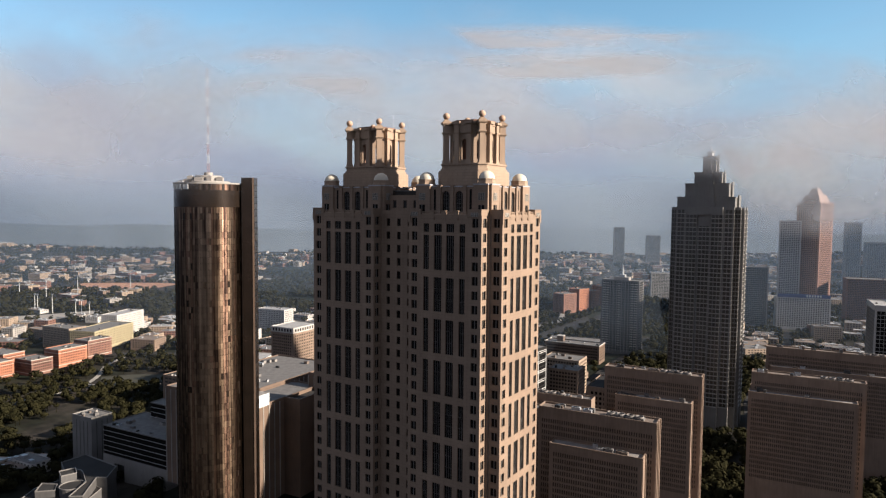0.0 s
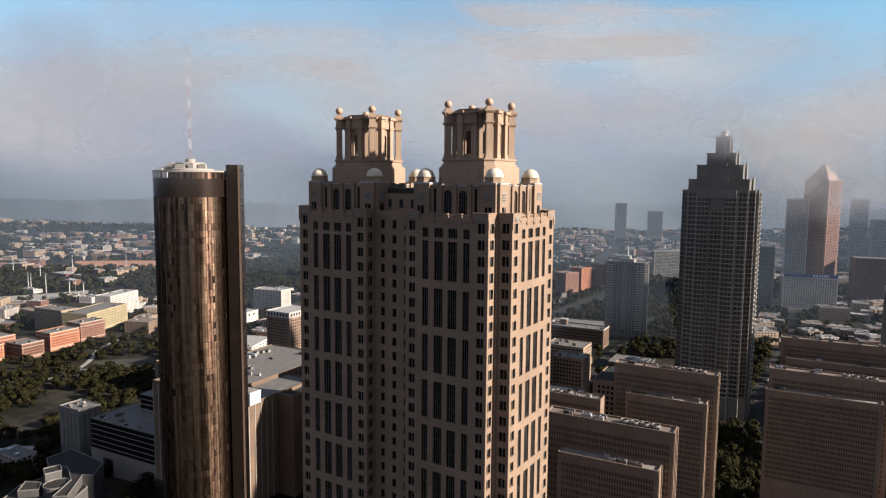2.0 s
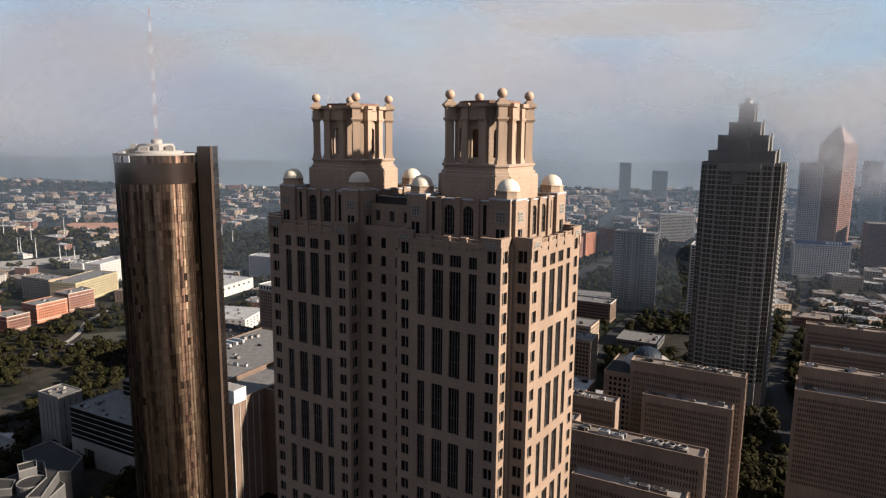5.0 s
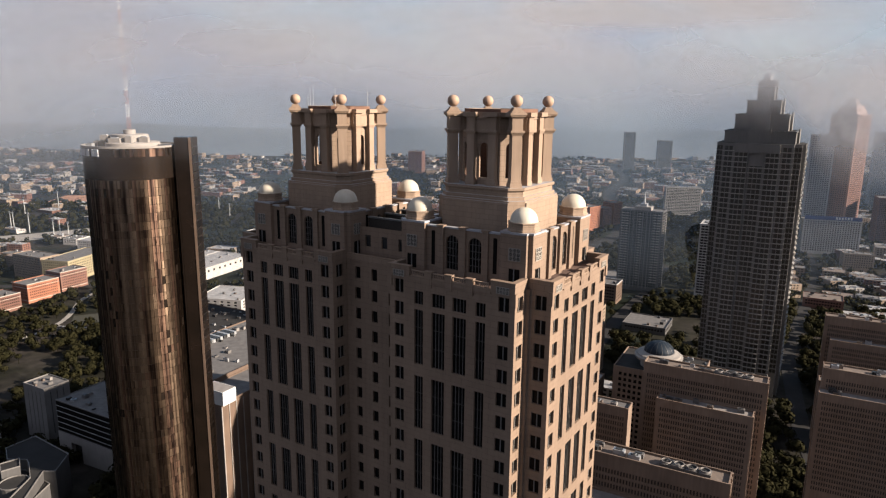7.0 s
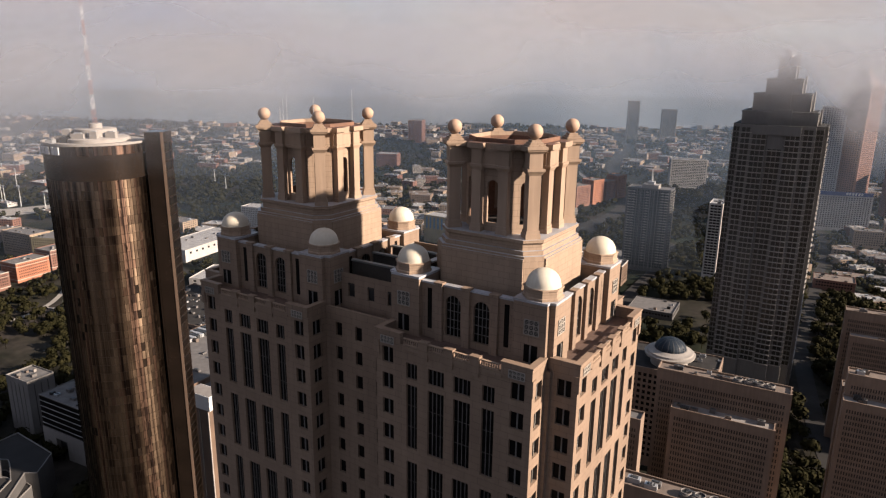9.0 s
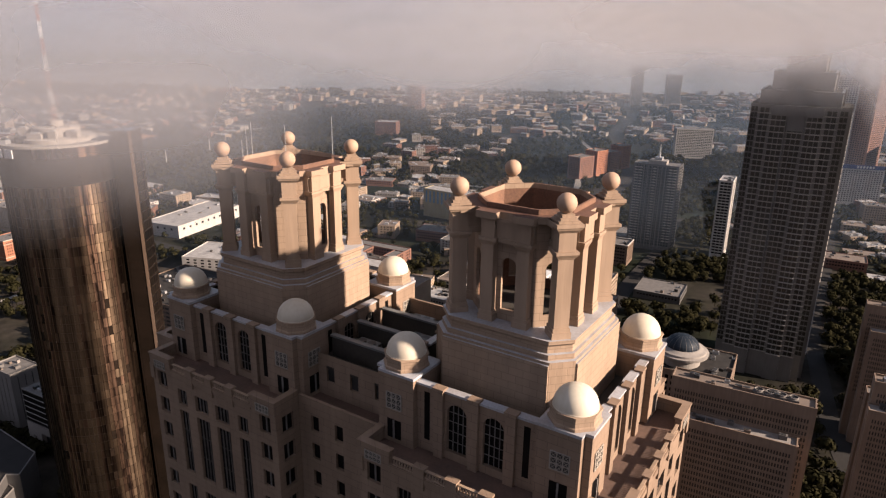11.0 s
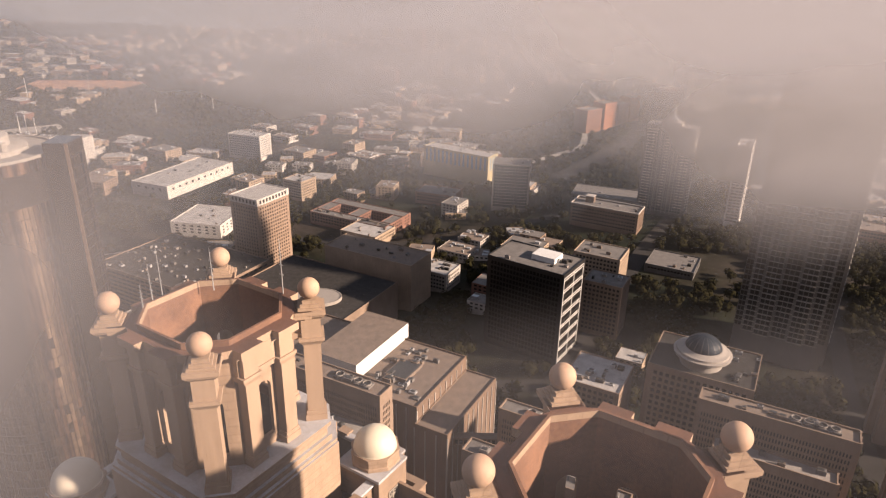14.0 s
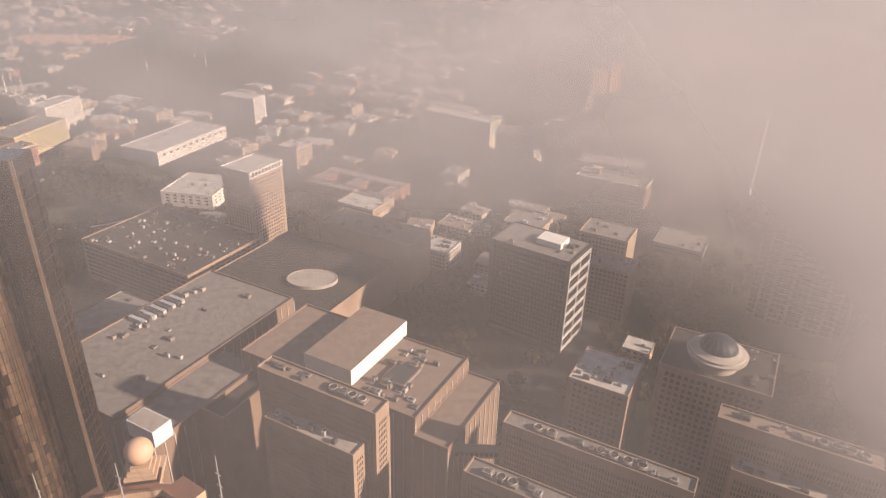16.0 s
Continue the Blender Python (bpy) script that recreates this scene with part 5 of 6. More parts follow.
plain_block("office_block", 820, 1380, 100, 40, 62, -20, "brick_red", "glass", "roof_gravel", "far red-brown office block", seed=68)
plain_block("office_tower", 1062, 1800, 36, 34, 168, -20, "concrete_pale", "glass", "roof_gravel", "far pale tower in haze", "office tower", pitch=4.5, wide=2.8, seed=69)
plain_block("office_tower", 1180, 1900, 50, 40, 110, -20, "concrete_pale", "glass", "roof_gravel", "far pale tower in haze", "office tower", pitch=4.5, wide=2.8, seed=70)
plain_block("office_tower", 686, 2750, 42, 40, 122, -10, "granite_grey", "glass", "roof_gravel", "far dark tower above the woods", "office tower", pitch=5, wide=3, seed=71)
plain_block("office_tower", 863, 2900, 57, 40, 84, -10, "granite_grey", "glass", "roof_gravel", "far dark tower above the woods", "office tower", pitch=5, wide=3, seed=72)
plain_block("pink_tower", -137, 2560, 50, 60, 55, -10, "brick_red", "glass", "roof_gravel", "far pink brick apartment tower", "apartment tower", pitch=5, wide=2.5, seed=73)
plain_block("office_block", -192, 1990, 58, 40, 8, -10, "brick_red", "glass", "roof_white", "far brick block with bands of windows", seed=74)
plain_block("office_block", 520, 1700, 80, 30, 40, -10, "paint_white", "green_glass", "roof_gravel", "far blue-green glass office block", pitch=4, wide=3, seed=76)
plain_block("brick_block", 440, 905, 44, 30, 2, -28, "brick_red", "glass", "roof_brown", "dark red brick block among street trees", "brick block", seed=77)
plain_block("office_block", 108, 730, 40, 30, 40, GRID, "brick_tan", "glass", "roof_gravel", "tan stone office block with roof plant", seed=78)
plain_block("office_block", 128, 800, 38, 26, 6, GRID, "concrete", "glass", "roof_gravel", "brown concrete office block with flat roof", seed=79)
LB = plain_block("office_block", 202, 873, 74, 28, 22, GRID, "brown_panel", "glass", "roof_gravel", "long brown office block with a white roof rim and roof house", corner="right", pitch=3.0, wide=2.2, rowp=3.8, high=1.8, seed=80)
g = Geo("paint_white")
for xa, xb, ya, yb in ((-74.3, 0.3, -0.3, 0.6), (-74.3, 0.3, 27.4, 28.3), (-74.3, -73.4, 0.6, 27.4), (-0.6, 0.3, 0.6, 27.4)):
    g.box(xa, xb, ya, yb, 22 - LB.location.z + 0.01, 23.0 - LB.location.z, 0)
part("roof_rim", g, LB, "white roof rim")
g = Geo("brown_panel", "paint_white")
g.box(-62, -53, 14, 22, 21.1 - LB.location.z, 28 - LB.location.z, 0)
g.box(-62.3, -52.7, 13.7, 22.3, 28 - LB.location.z, 28.6 - LB.location.z, 1, True)
part("roof_house", g, LB, "brown roof house with a white cap")
plain_block("office_block", 55, 992, 45, 32, 41, -8, "granite_grey", "green_glass", "roof_gravel", "dark glass office block with thin floor lines", pitch=3.2, wide=2.95, rowp=3.8, high=3.2, blank=1.2, depth=0.12, seed=82)
plain_block("apartment_tower", 305, 903, 15, 34, 92, GRID, "paint_white", "glass", "roof_white", "slender white apartment slab with open balconies", "apartment tower", pitch=4.0, wide=3.6, rowp=3.4, high=2.3, blank=1.5, depth=1.2, seed=75)
plain_block("low_block", 262, 790, 22, 20, -8, GRID, "brick_tan", "glass", "roof_white", "small tan block with a white roof", "low block", seed=81)
APT = plain_block("apartment_block", -207, 812, 34, 44, 50, GRID, "concrete", "glass", "roof_white", "brown brick apartment tower with a white top storey", "apartment tower", pitch=3.2, wide=1.7, seed=83)
slotted_block(APT, "top_storey", -0.3, 34.3, -0.3, 44.3, 50 - APT.location.z + 0.05, 56.5 - APT.location.z, "paint_white", "glass", "roof_white", 4.4, 2.6, 5.5, 3.6, 0.6, 0.6, label="white framed top storey", low_cut=50.2 - APT.location.z)
plain_block("brick_block", -40, 1030, 52, 34, -8, -20, "brick_red", "glass", "roof_gravel", "red brick block with pale roof plant", "brick block", seed=86)
plain_block("apartment_block", -34, 1168, 108, 28, 17, -33, "paint_yellow", "paint_blue", "roof_white", "yellow and blue striped apartment block", "apartment block", pitch=7, wide=3.2, rowp=20, high=18, seed=87)
for i, (x, y, w, zt) in enumerate(((257, 1447, 42, 16), (298, 1487, 34, 22), (333, 1524, 32, 14), (366, 1565, 30, 20))):
    plain_block("brick_block", x, y, w, 30, zt, 40, ("brick_red", "brick_orange")[i % 2], "glass", "roof_gravel", "red and orange brick student block by the motorway", "brick block", pitch=4, wide=2.2, group="student blocks by the motorway", seed=189 + i)
plain_block("office_block", 575, 1300, 42, 30, 92, -25, "granite_grey", "green_glass", "roof_gravel", "dark glass office block beyond the stepped tower", pitch=3.2, wide=2.8, rowp=3.8, high=3.0, depth=0.12, seed=194)
# halls by the park
def ribbon_hall(x, y, w, d, z1, label, roof, clutter, seed, opening=None):
    """A dark glass hall with a thin pale line at each floor over a blank concrete base."""
    base = ground_z(x, y) - 1.5
    ob = thing("trade_hall", x, y, base, -28, label, "trade hall")
    top, foot = z1 - base, -3.5 - base
    g = Geo("glass", roof)
    g.box(0.2, w - 0.2, 0.2, d - 0.2, foot, top - 0.5, 0)
    g.box(0.2, w - 0.2, 0.2, d - 0.2, top - 0.5, top - 0.3, 1)
    part("glass_body", g, ob, "dark glass body")
    b = Geo("concrete_pale", "dark_opening", "roof_gravel")
    c = [(0, -0.4), (w, -0.4), (w, d), (0, d)]
    for i in range(4):
        wall(b, c[i], c[(i + 1) % 4], 0, foot, [(opening[0], opening[1], [(1.0, foot - 6)])] if opening and i == 0 else [], 3.0, 0, 1)
    b.poly([(px, py, foot) for px, py in c], 2)
    part("base", b, ob, "blank pale concrete base")
    n = int((top - foot) / 4.0)
    for k in range(n + 1):
        h = 0.9 if k == n else 0.28
        z = top - h + 0.4 if k == n else foot + (top - foot) * (k + 0.6) / (n + 0.6)
        e = Geo("steel_white" if k < n else "granite_grey")
        for bx in ((0.0, w, 0.0, 0.2), (0.0, w, d - 0.2, d), (0.0, 0.2, 0.2, d - 0.2), (w - 0.2, w, 0.2, d - 0.2)):
            e.box(*bx, z, z + h, 0, True)
        part("floor_line" if k < n else "roof_edge", e, ob, "thin pale floor line" if k < n else "grey roof edge")
    roof_clutter(ob, 2, w - 2, 2, d - 2, top - 0.3, seed, clutter)


ribbon_hall(-279, 551, 75, 40, 20, "long dark glass trade hall with thin white floor lines", "roof_gravel", 14, 93, (14, 26))
ribbon_hall(-250, 575, 60, 60, 32, "taller dark glass trade hall with thin white floor lines", "roof_gravel", 5, 95)


def angular_hall():
    x, y = -262.0, 488.0
    base = ground_z(x, y) - 2
    ob = thing("angular_hall", x, y, base, 0, "low angular hall with dark roofs and grey raised roof edges", "low hall")

    def level(name, pts, z0, z1, label=""):
        """A storey with a dark sunk roof; its grey roof edge is a sub-part."""
        # walls and roof edges in darker stone: the shadow over the hall, as colour
        g = Geo("granite_dark", "asphalt")
        g.prism(pts, z0 - base, z1 - base, 0, 1)
        body = part(name, g, ob, label)
        e = Geo("granite_grey")
        for a, b in zip(pts, pts[1:] + pts[:1]):
            L = math.hypot(b[0] - a[0], b[1] - a[1])
            nx, ny = (b[1] - a[1]) / L, -(b[0] - a[0]) / L
            q = [(a[0] - nx * 0.3, a[1] - ny * 0.3), (a[0] + nx * 0.15, a[1] + ny * 0.15), (b[0] + nx * 0.15, b[1] + ny * 0.15), (b[0] - nx * 0.3, b[1] - ny * 0.3)]
            e.prism(q, z1 - base, z1 - base + 0.75, 0)
        part("roof_edge", e, body, "grey raised roof edge")

    level("lower_hall", [(-29, -36), (2, -41), (17, -37), (17, -8), (-8, 8), (-19, 8), (-30, -8)], base, -3.5)
    level("main_hall", [(-29.4, 23.3), (-19.6, 9.2), (-6.8, 9.0), (-2.8, 4.5), (8.0, -12.0), (9.5, -37.0), (18.6, -36.1), (11.7, -4.5), (19.3, -4.3), (15.9, 17.0), (-19.8, 40.6)], base, 3.0)
    level("roof_house", [(-16.5, -2.5), (-10.0, -11.5), (-2.3, -4.8), (-8.4, 4.8)], -3.5, 6.5, "square roof house with a sunk dark roof")
    level("stair_house", [(-13.6, 9.6), (-8.6, 9.4), (-8.4, 13.6), (-13.2, 14.0)], -3.5, 2.0)
    level("round_hall", [(0.8 + 8.4 * math.cos(a * math.tau / 20), -16.4 + 8.4 * math.sin(a * math.tau / 20)) for a in range(20)], -3.5, 2.2, "round hall with a sunk dark roof")
    level("wing", [(-20.5, -25.4), (-8.0, -22.6), (-12.3, -12.2), (-24.2, -10.8)], -3.5, 1.0, "low wing with a dark roof")


angular_hall()
# hotels beyond the park
plain_block("hotel", -634, 1066, 62, 30, 8, -25, "brick_tan", "glass", "roof_gravel", "tan brick hotel beside the park", "hotel", pitch=3.4, wide=1.8, seed=96)
plain_block("hotel", -575, 1037, 44, 90, 6, -12, "paint_yellow", "glass", "roof_gravel", "cream hotel by the park with a dark roof", "hotel", pitch=3.4, wide=1.6, seed=97)
plain_block("hotel", -578, 1140, 30, 70, 14, -12, "paint_white", "glass", "roof_white", "white slab hotel beside the park", "hotel", pitch=3.4, wide=1.6, seed=98)
for i, (x, y, w, d, zt) in enumerate(((-640, 880, 60, 40, -6), (-573, 900, 34, 30, -6), (-560, 945, 30, 44, -2), (-548, 1000, 30, 40, 0), (-640, 930, 50, 30, -4))):
    ob = plain_block("brick_block", x, y, w, d, zt, -25, ("brick_orange", "brick_red")[i % 2], "glass", "roof_gravel", "red brick apartment block with pale stone bands", "brick block", pitch=2.6, wide=1.3, group="brick blocks by the park", seed=100 + i)
    for zz, h in ((zt - ob.location.z - 0.6, 0.9), (zt - ob.location.z - 5.2, 0.5), (5.0, 0.7)):
        g = Geo("ledge_pale")
        for bx in ((-0.25, w + 0.25, -0.25, 0.0), (w, w + 0.25, 0.0, d)):
            g.box(*bx, zz, zz + h, 0, True)
        part("stone_band", g, ob, "pale stone band")
plain_block("convention_hall", -414, 1050, 60, 130, -8, -22, "paint_white", "glass", "roof_white", "long pale convention hall beyond the park", "convention hall", pitch=12, wide=4, rowp=8, high=3, seed=110)

plain_block("trade_hall", -322, 583, 26, 20, 19, -28, "granite_grey", "dark_opening", "roof_gravel", "fluted grey stone hall end beside the park", "trade hall", pitch=5, wide=0.7, rowp=38, high=34, clutter=5, seed=94)
plain_block("hotel", -342, 1238, 58, 30, 12, -20, "paint_white", "glass", "roof_white", "white slab hotel beyond the halls", "hotel", pitch=3.4, wide=1.9, seed=84)
plain_block("office_block", -29, 714, 90, 34, 30, GRID, "brick_tan", "dark_opening", "roof_brown", "broad hall block with a sunlit tan end wall", pitch=14, wide=1.0, rowp=50, high=40, corner="right", clutter=10, seed=90)
plain_block("office_block", -26, 762, 30, 28, 6, GRID, "concrete_pale", "glass", "roof_white", "pale office block with white roof", clutter=8, seed=91)
plain_block("arena_hall", -95, 600, 110, 118, 20, GRID, "concrete", "dark_opening", "roof_dark", "wide dark-roofed hall behind the mart", "hall", pitch=14, wide=1, rowp=50, high=30, corner="right", clutter=0, seed=92)
g = Geo("concrete_pale", "roof_gravel")
g.lathe([(1.0, 0), (1.0, 2.6), (0.96, 2.6), (0.96, 2.2), (0.05, 2.2)], 36)
dish = whole("roof_canopy", g, -100, 672, 19.15, 0, "oval pale canopy on the hall roof", "canopy")
dish.scale = (19, 14, 1)
plain_block("low_deck", -309, 742, 125, 85, 14, GRID, "concrete", "dark_opening", "roof_dark", "low deck roof crowded with plant", "low hall", pitch=6, wide=5, rowp=4, high=2, clutter=80, seed=99)
plain_block("stone_block", 151, 985, 96, 44, 8, -20, "granite_dark", "glass", "roof_gravel", "dark office block with a lit roof edge", "office block", seed=121)
plain_block("low_block", 186, 780, 44, 40, 8, GRID, "granite_dark", "glass", "roof_gravel", "dark low block with a gravel roof", "low block", seed=122)
plain_block("low_block", 246, 790, 20, 18, -6, GRID, "brick_red", "glass", "roof_white", "small brick block with white roof", "low block", seed=123)
plain_block("brick_block", -116, 890, 46, 40, -8, GRID, "brick_tan", "glass", "roof_white", "tan brick block with white roof", "brick block", seed=124)
plain_block("brick_block", -212, 1040, 30, 30, 2, GRID, "brick_tan", "glass", "roof_white", "orange-tan block beyond the tower", "brick block", seed=125)
plain_block("aquarium_hall", -308, 905, 60, 60, -8, -10, "paint_white", "glass", "roof_white", "pale hall with stepped white roofs", "hall", pitch=9, wide=4, seed=126)


def court_block():
    """School round two courts: five wings of one height."""
    ob = thing("court_block", -160, 948, ground_z(-160, 948) - 1.5, GRID, "brick school block round two open courts", "school")
    z = -8 - ground_z(-160, 948) + 1.5
    for xa, xb, ya, yb in ((0, 104, 0, 14), (0, 104, 40, 56), (0, 16, 14.05, 39.95), (44, 60, 14.05, 39.95), (90, 104, 14.05, 39.95)):
        slotted_block(ob, "wing", xa, xb, ya, yb, 0, z, "brick_red", "glass", "roof_gravel", 4.0, 2.4, 3.6, 2.2, 1.2, 0.3)
    roof_clutter(ob, 2, 102, 1, 12, z - 0.9, 131, 12)


court_block()


def tower_crane(x, y, top, jib, yaw):
    """Lattice mast with a level jib and counterweight."""
    base = ground_z(x, y)
    ob = thing("tower_crane", x, y, base, yaw, "thin pale tower crane over the striped block", "crane")
    h = top - base

    def lattice(L, w):
        g = Geo("steel_white")
        for sx, sy in ((-1, -1), (1, -1), (1, 1), (-1, 1)):
            g.box(sx * w - 0.12, sx * w + 0.12, sy * w - 0.12, sy * w + 0.12, 0, L, 0, True)
        for k in range(int(L / 2.5)):
            g.box(-w, w, -w - 0.06, -w + 0.06, 2.5 * k, 2.5 * k + 0.15, 0, True)
            g.box(-w, w, w - 0.06, w + 0.06, 2.5 * k, 2.5 * k + 0.15, 0, True)
        return g
    part("mast", lattice(h, 0.8), ob)
    part("jib", lattice(jib, 0.6), ob, at=pose(-jib * 0.25, 0, h + 0.7, 0, 90, 0))
    g = Geo("concrete_pale")
    g.box(-jib * 0.25, -jib * 0.25 + 4, -1, 1, h - 2.5, h, 0, True)
    part("counterweight", g, ob)


tower_crane(22, 1150, 26, 46, -20)

# ---- wider city: low blocks and woods ----
TAKEN = []
bpy.context.view_layer.update()
for ob in list(scene.objects):
    if ob.type == "MESH" and ob.parent is not None and ob.name.split(".")[0] in ("body", "front_slab", "high_slab", "slab", "shaft", "wing", "main_hall", "main"):
        c = [ob.matrix_world @ Vector(v) for v in ob.bound_box]
        TAKEN.append((min(v.x for v in c) - 8, max(v.x for v in c) + 8, min(v.y for v in c) - 8, max(v.y for v in c) + 8))
TAKEN += [(-160, -90, 350, 410), (-60, 35, 200, 290), (-310, -225, 455, 530)]


def free(x, y, r):
    return all(not (a - r < x < b + r and c - r < y < d + r) for a, b, c, d in TAKEN)


def in_park(x, y):
    return -560 < x < -260 and 600 < y < 1010 and (x + 560) * 0.5 + 600 < y + 120


def low_block_mesh(seed):
    r = random.Random(seed)
    w, d, h = r.uniform(18, 55), r.uniform(14, 36), r.choice((6, 7, 9, 11, 14, 18))
    wm = r.choice(("brick_red", "brick_tan", "brick_tan", "paint_white", "concrete_pale", "concrete"))
    rm = r.choice(("roof_white", "roof_gravel", "roof_gravel", "roof_brown", "roof_brown"))
    g = Geo(wm, "glass", rm, "metal")
    z0 = -3.0
    c = [(-w / 2, -d / 2), (w / 2, -d / 2), (w / 2, d / 2), (-w / 2, d / 2)]
    rows = slot_rows(0.5, h - 0.6, 3.4, 1.7)
    for i in range(4):
        a, b = c[i], c[(i + 1) % 4]
        L = math.hypot(b[0] - a[0], b[1] - a[1])
        wall(g, a, b, z0, h, slot_bands(L, 4.5, 2.6, rows, 1.5) if i in (0, 1) else [], 0.25, 0, 1)
    g.poly([(x, y, h - 0.5) for x, y in c], 2)
    for i in range(r.randint(2, 6)):
        x, y, s = r.uniform(-w * 0.38, w * 0.38), r.uniform(-d * 0.35, d * 0.35), r.uniform(1, 3)
        g.box(x - s, x + s, y - s * 0.7, y + s * 0.7, h - 0.5, h + r.uniform(0.5, 2.2), 3)
    return g.mesh("low_building"), max(w, d) * 0.6


def scatter_city():
    r = random.Random(77)
    kinds = [low_block_mesh(i) for i in range(36)]
    placed, spare, near_count = [], [], 0
    tries = 0
    while len(placed) < 1250 and tries < 26000:
        tries += 1
        y = 560 + 3900 * r.random() ** 2.0
        x = r.uniform(-0.78, 0.72) * (y + 40)
        if abs(noise.noise(Vector((x * 0.0022, y * 0.0022, 3)))) < 0.06 or noise.noise(Vector((x * 0.0016, y * 0.0016, 8))) < -0.16:
            continue
        if x < -0.12 * y and y > 1250 and r.random() < 0.62 or y > 3300:
            continue
        me, rad = r.choice(kinds)
        if in_park(x, y) or not free(x, y, rad) or any((x - a) ** 2 + (y - b) ** 2 < (c + rad * 0.8) ** 2 for a, b, c in ROADS) or any(abs(x - a) < rad + b and abs(y - c) < rad + b for a, c, b in placed[-500:]):
            continue
        placed.append((x, y, rad))
        yaw = r.choice((GRID, GRID, -10, 5))
        if y > 1450 or near_count >= 290:
            spare.append((me, x, y, yaw))
            continue
        near_count += 1
        ob = whole("low_building", me, x, y, ground_z(x, y), yaw, "low flat-roofed city building", "building", "low city buildings")
    names = sorted({m.name for me, *_ in kinds for m in me.materials})
    g = Geo(*names)
    for me, x, y, yaw in spare:
        m, n = pose(x, y, ground_z(x, y), 0, 0, yaw), len(g.v)
        g.v.extend(tuple(m @ v.co) for v in me.vertices)
        for p in me.polygons:
            g.f.append(tuple(n + i for i in p.vertices))
            g.mi.append(names.index(me.materials[p.material_index].name))
    whole("far_city", g, 0, 0, 0, 0, "far low flat-roofed city buildings among trees", "buildings", kind="stuff")
    return placed


def ribbon(name, pts, width, mat, label, lift=0.25, category="road", kind="structure"):
    """A road or path laid on the ground along pts."""
    g = Geo(mat)
    fine = []
    for (xa, ya), (xb, yb) in zip(pts, pts[1:]):
        n = max(2, int(math.hypot(xb - xa, yb - ya) / 14))
        fine += [(xa + (xb - xa) * i / n, ya + (yb - ya) * i / n) for i in range(n)]
    fine.append(pts[-1])
    for _ in range(3):
        fine = [fine[0]] + [((a[0] + 2 * b[0] + c[0]) / 4, (a[1] + 2 * b[1] + c[1]) / 4) for a, b, c in zip(fine, fine[1:], fine[2:])] + [fine[-1]]
    for i, (x, y) in enumerate(fine):
        a, b = fine[max(0, i - 1)], fine[min(len(fine) - 1, i + 1)]
        d = math.hypot(b[0] - a[0], b[1] - a[1])
        nx, ny = -(b[1] - a[1]) / d * width / 2, (b[0] - a[0]) / d * width / 2
        z = max(ground_z(x + nx, y + ny), ground_z(x - nx, y - ny), ground_z(x, y)) + lift
        g.v += [(x - nx, y - ny, z), (x + nx, y + ny, z)]
    for i in range(len(fine) - 1):
        g.f.append((2 * i, 2 * i + 2, 2 * i + 3, 2 * i + 1)[::-1])
        g.mi.append(0)
    ROADS.extend((x, y, width / 2 + 3) for x, y in fine)
    return whole(name, g, 0, 0, 0, 0, label, category, kind=kind)


ROADS = []
ribbon("road_1", [(205, 380), (262, 560), (323, 706), (411, 848), (540, 1067), (640, 1250), (700, 1700)], 13, "asphalt", "broad asphalt street between the towers")
ribbon("road_2", [(60, 560), (200, 833), (278, 964), (320, 1078), (395, 1149), (560, 1330)], 16, "asphalt", "asphalt street past the apartment tower")
ribbon("road_3", [(160, 1120), (218, 1202), (290, 1307), (370, 1502), (407, 1762), (491, 2136), (621, 2445), (700, 3000)], 34, "asphalt", "wide curving motorway")
ribbon("road_4", [(120, 1230), (230, 1330), (286, 1575), (356, 1799), (348, 2300)], 12, "path", "pale concrete motorway ramp")
ribbon("road_5", [(-420, 560), (-300, 640), (-190, 640), (-60, 590), (110, 590), (200, 560)], 14, "asphalt", "asphalt cross street behind the halls")
ribbon("road_6", [(-900, 1050), (-600, 1010), (-420, 1030), (-200, 900), (-20, 880), (180, 980)], 14, "asphalt", "asphalt street beyond the park")
ribbon("path_1", [(-520, 735), (-485, 773), (-455, 812), (-447, 845), (-457, 897), (-478, 951), (-474, 1000)], 6, "path", "pale curving park path", category="path")
ribbon("path_2", [(-447, 845), (-400, 835), (-340, 850), (-300, 900)], 4, "path", "pale park path", category="path")
ribbon("lawn_1", [(-440, 862), (-400, 880), (-360, 872)], 44, "lawn", "trodden park lawn", 0.15, "lawn")
ribbon("clay_lot", [(-980, 1790), (-900, 1800), (-800, 1815), (-740, 1800)], 130, "clay", "bare red clay building site", 3.0, "building site")
ribbon("parking_lot", [(-860, 1290), (-780, 1330), (-690, 1400)], 70, "path", "pale car park", 0.4, "car park")
PLACED = scatter_city()


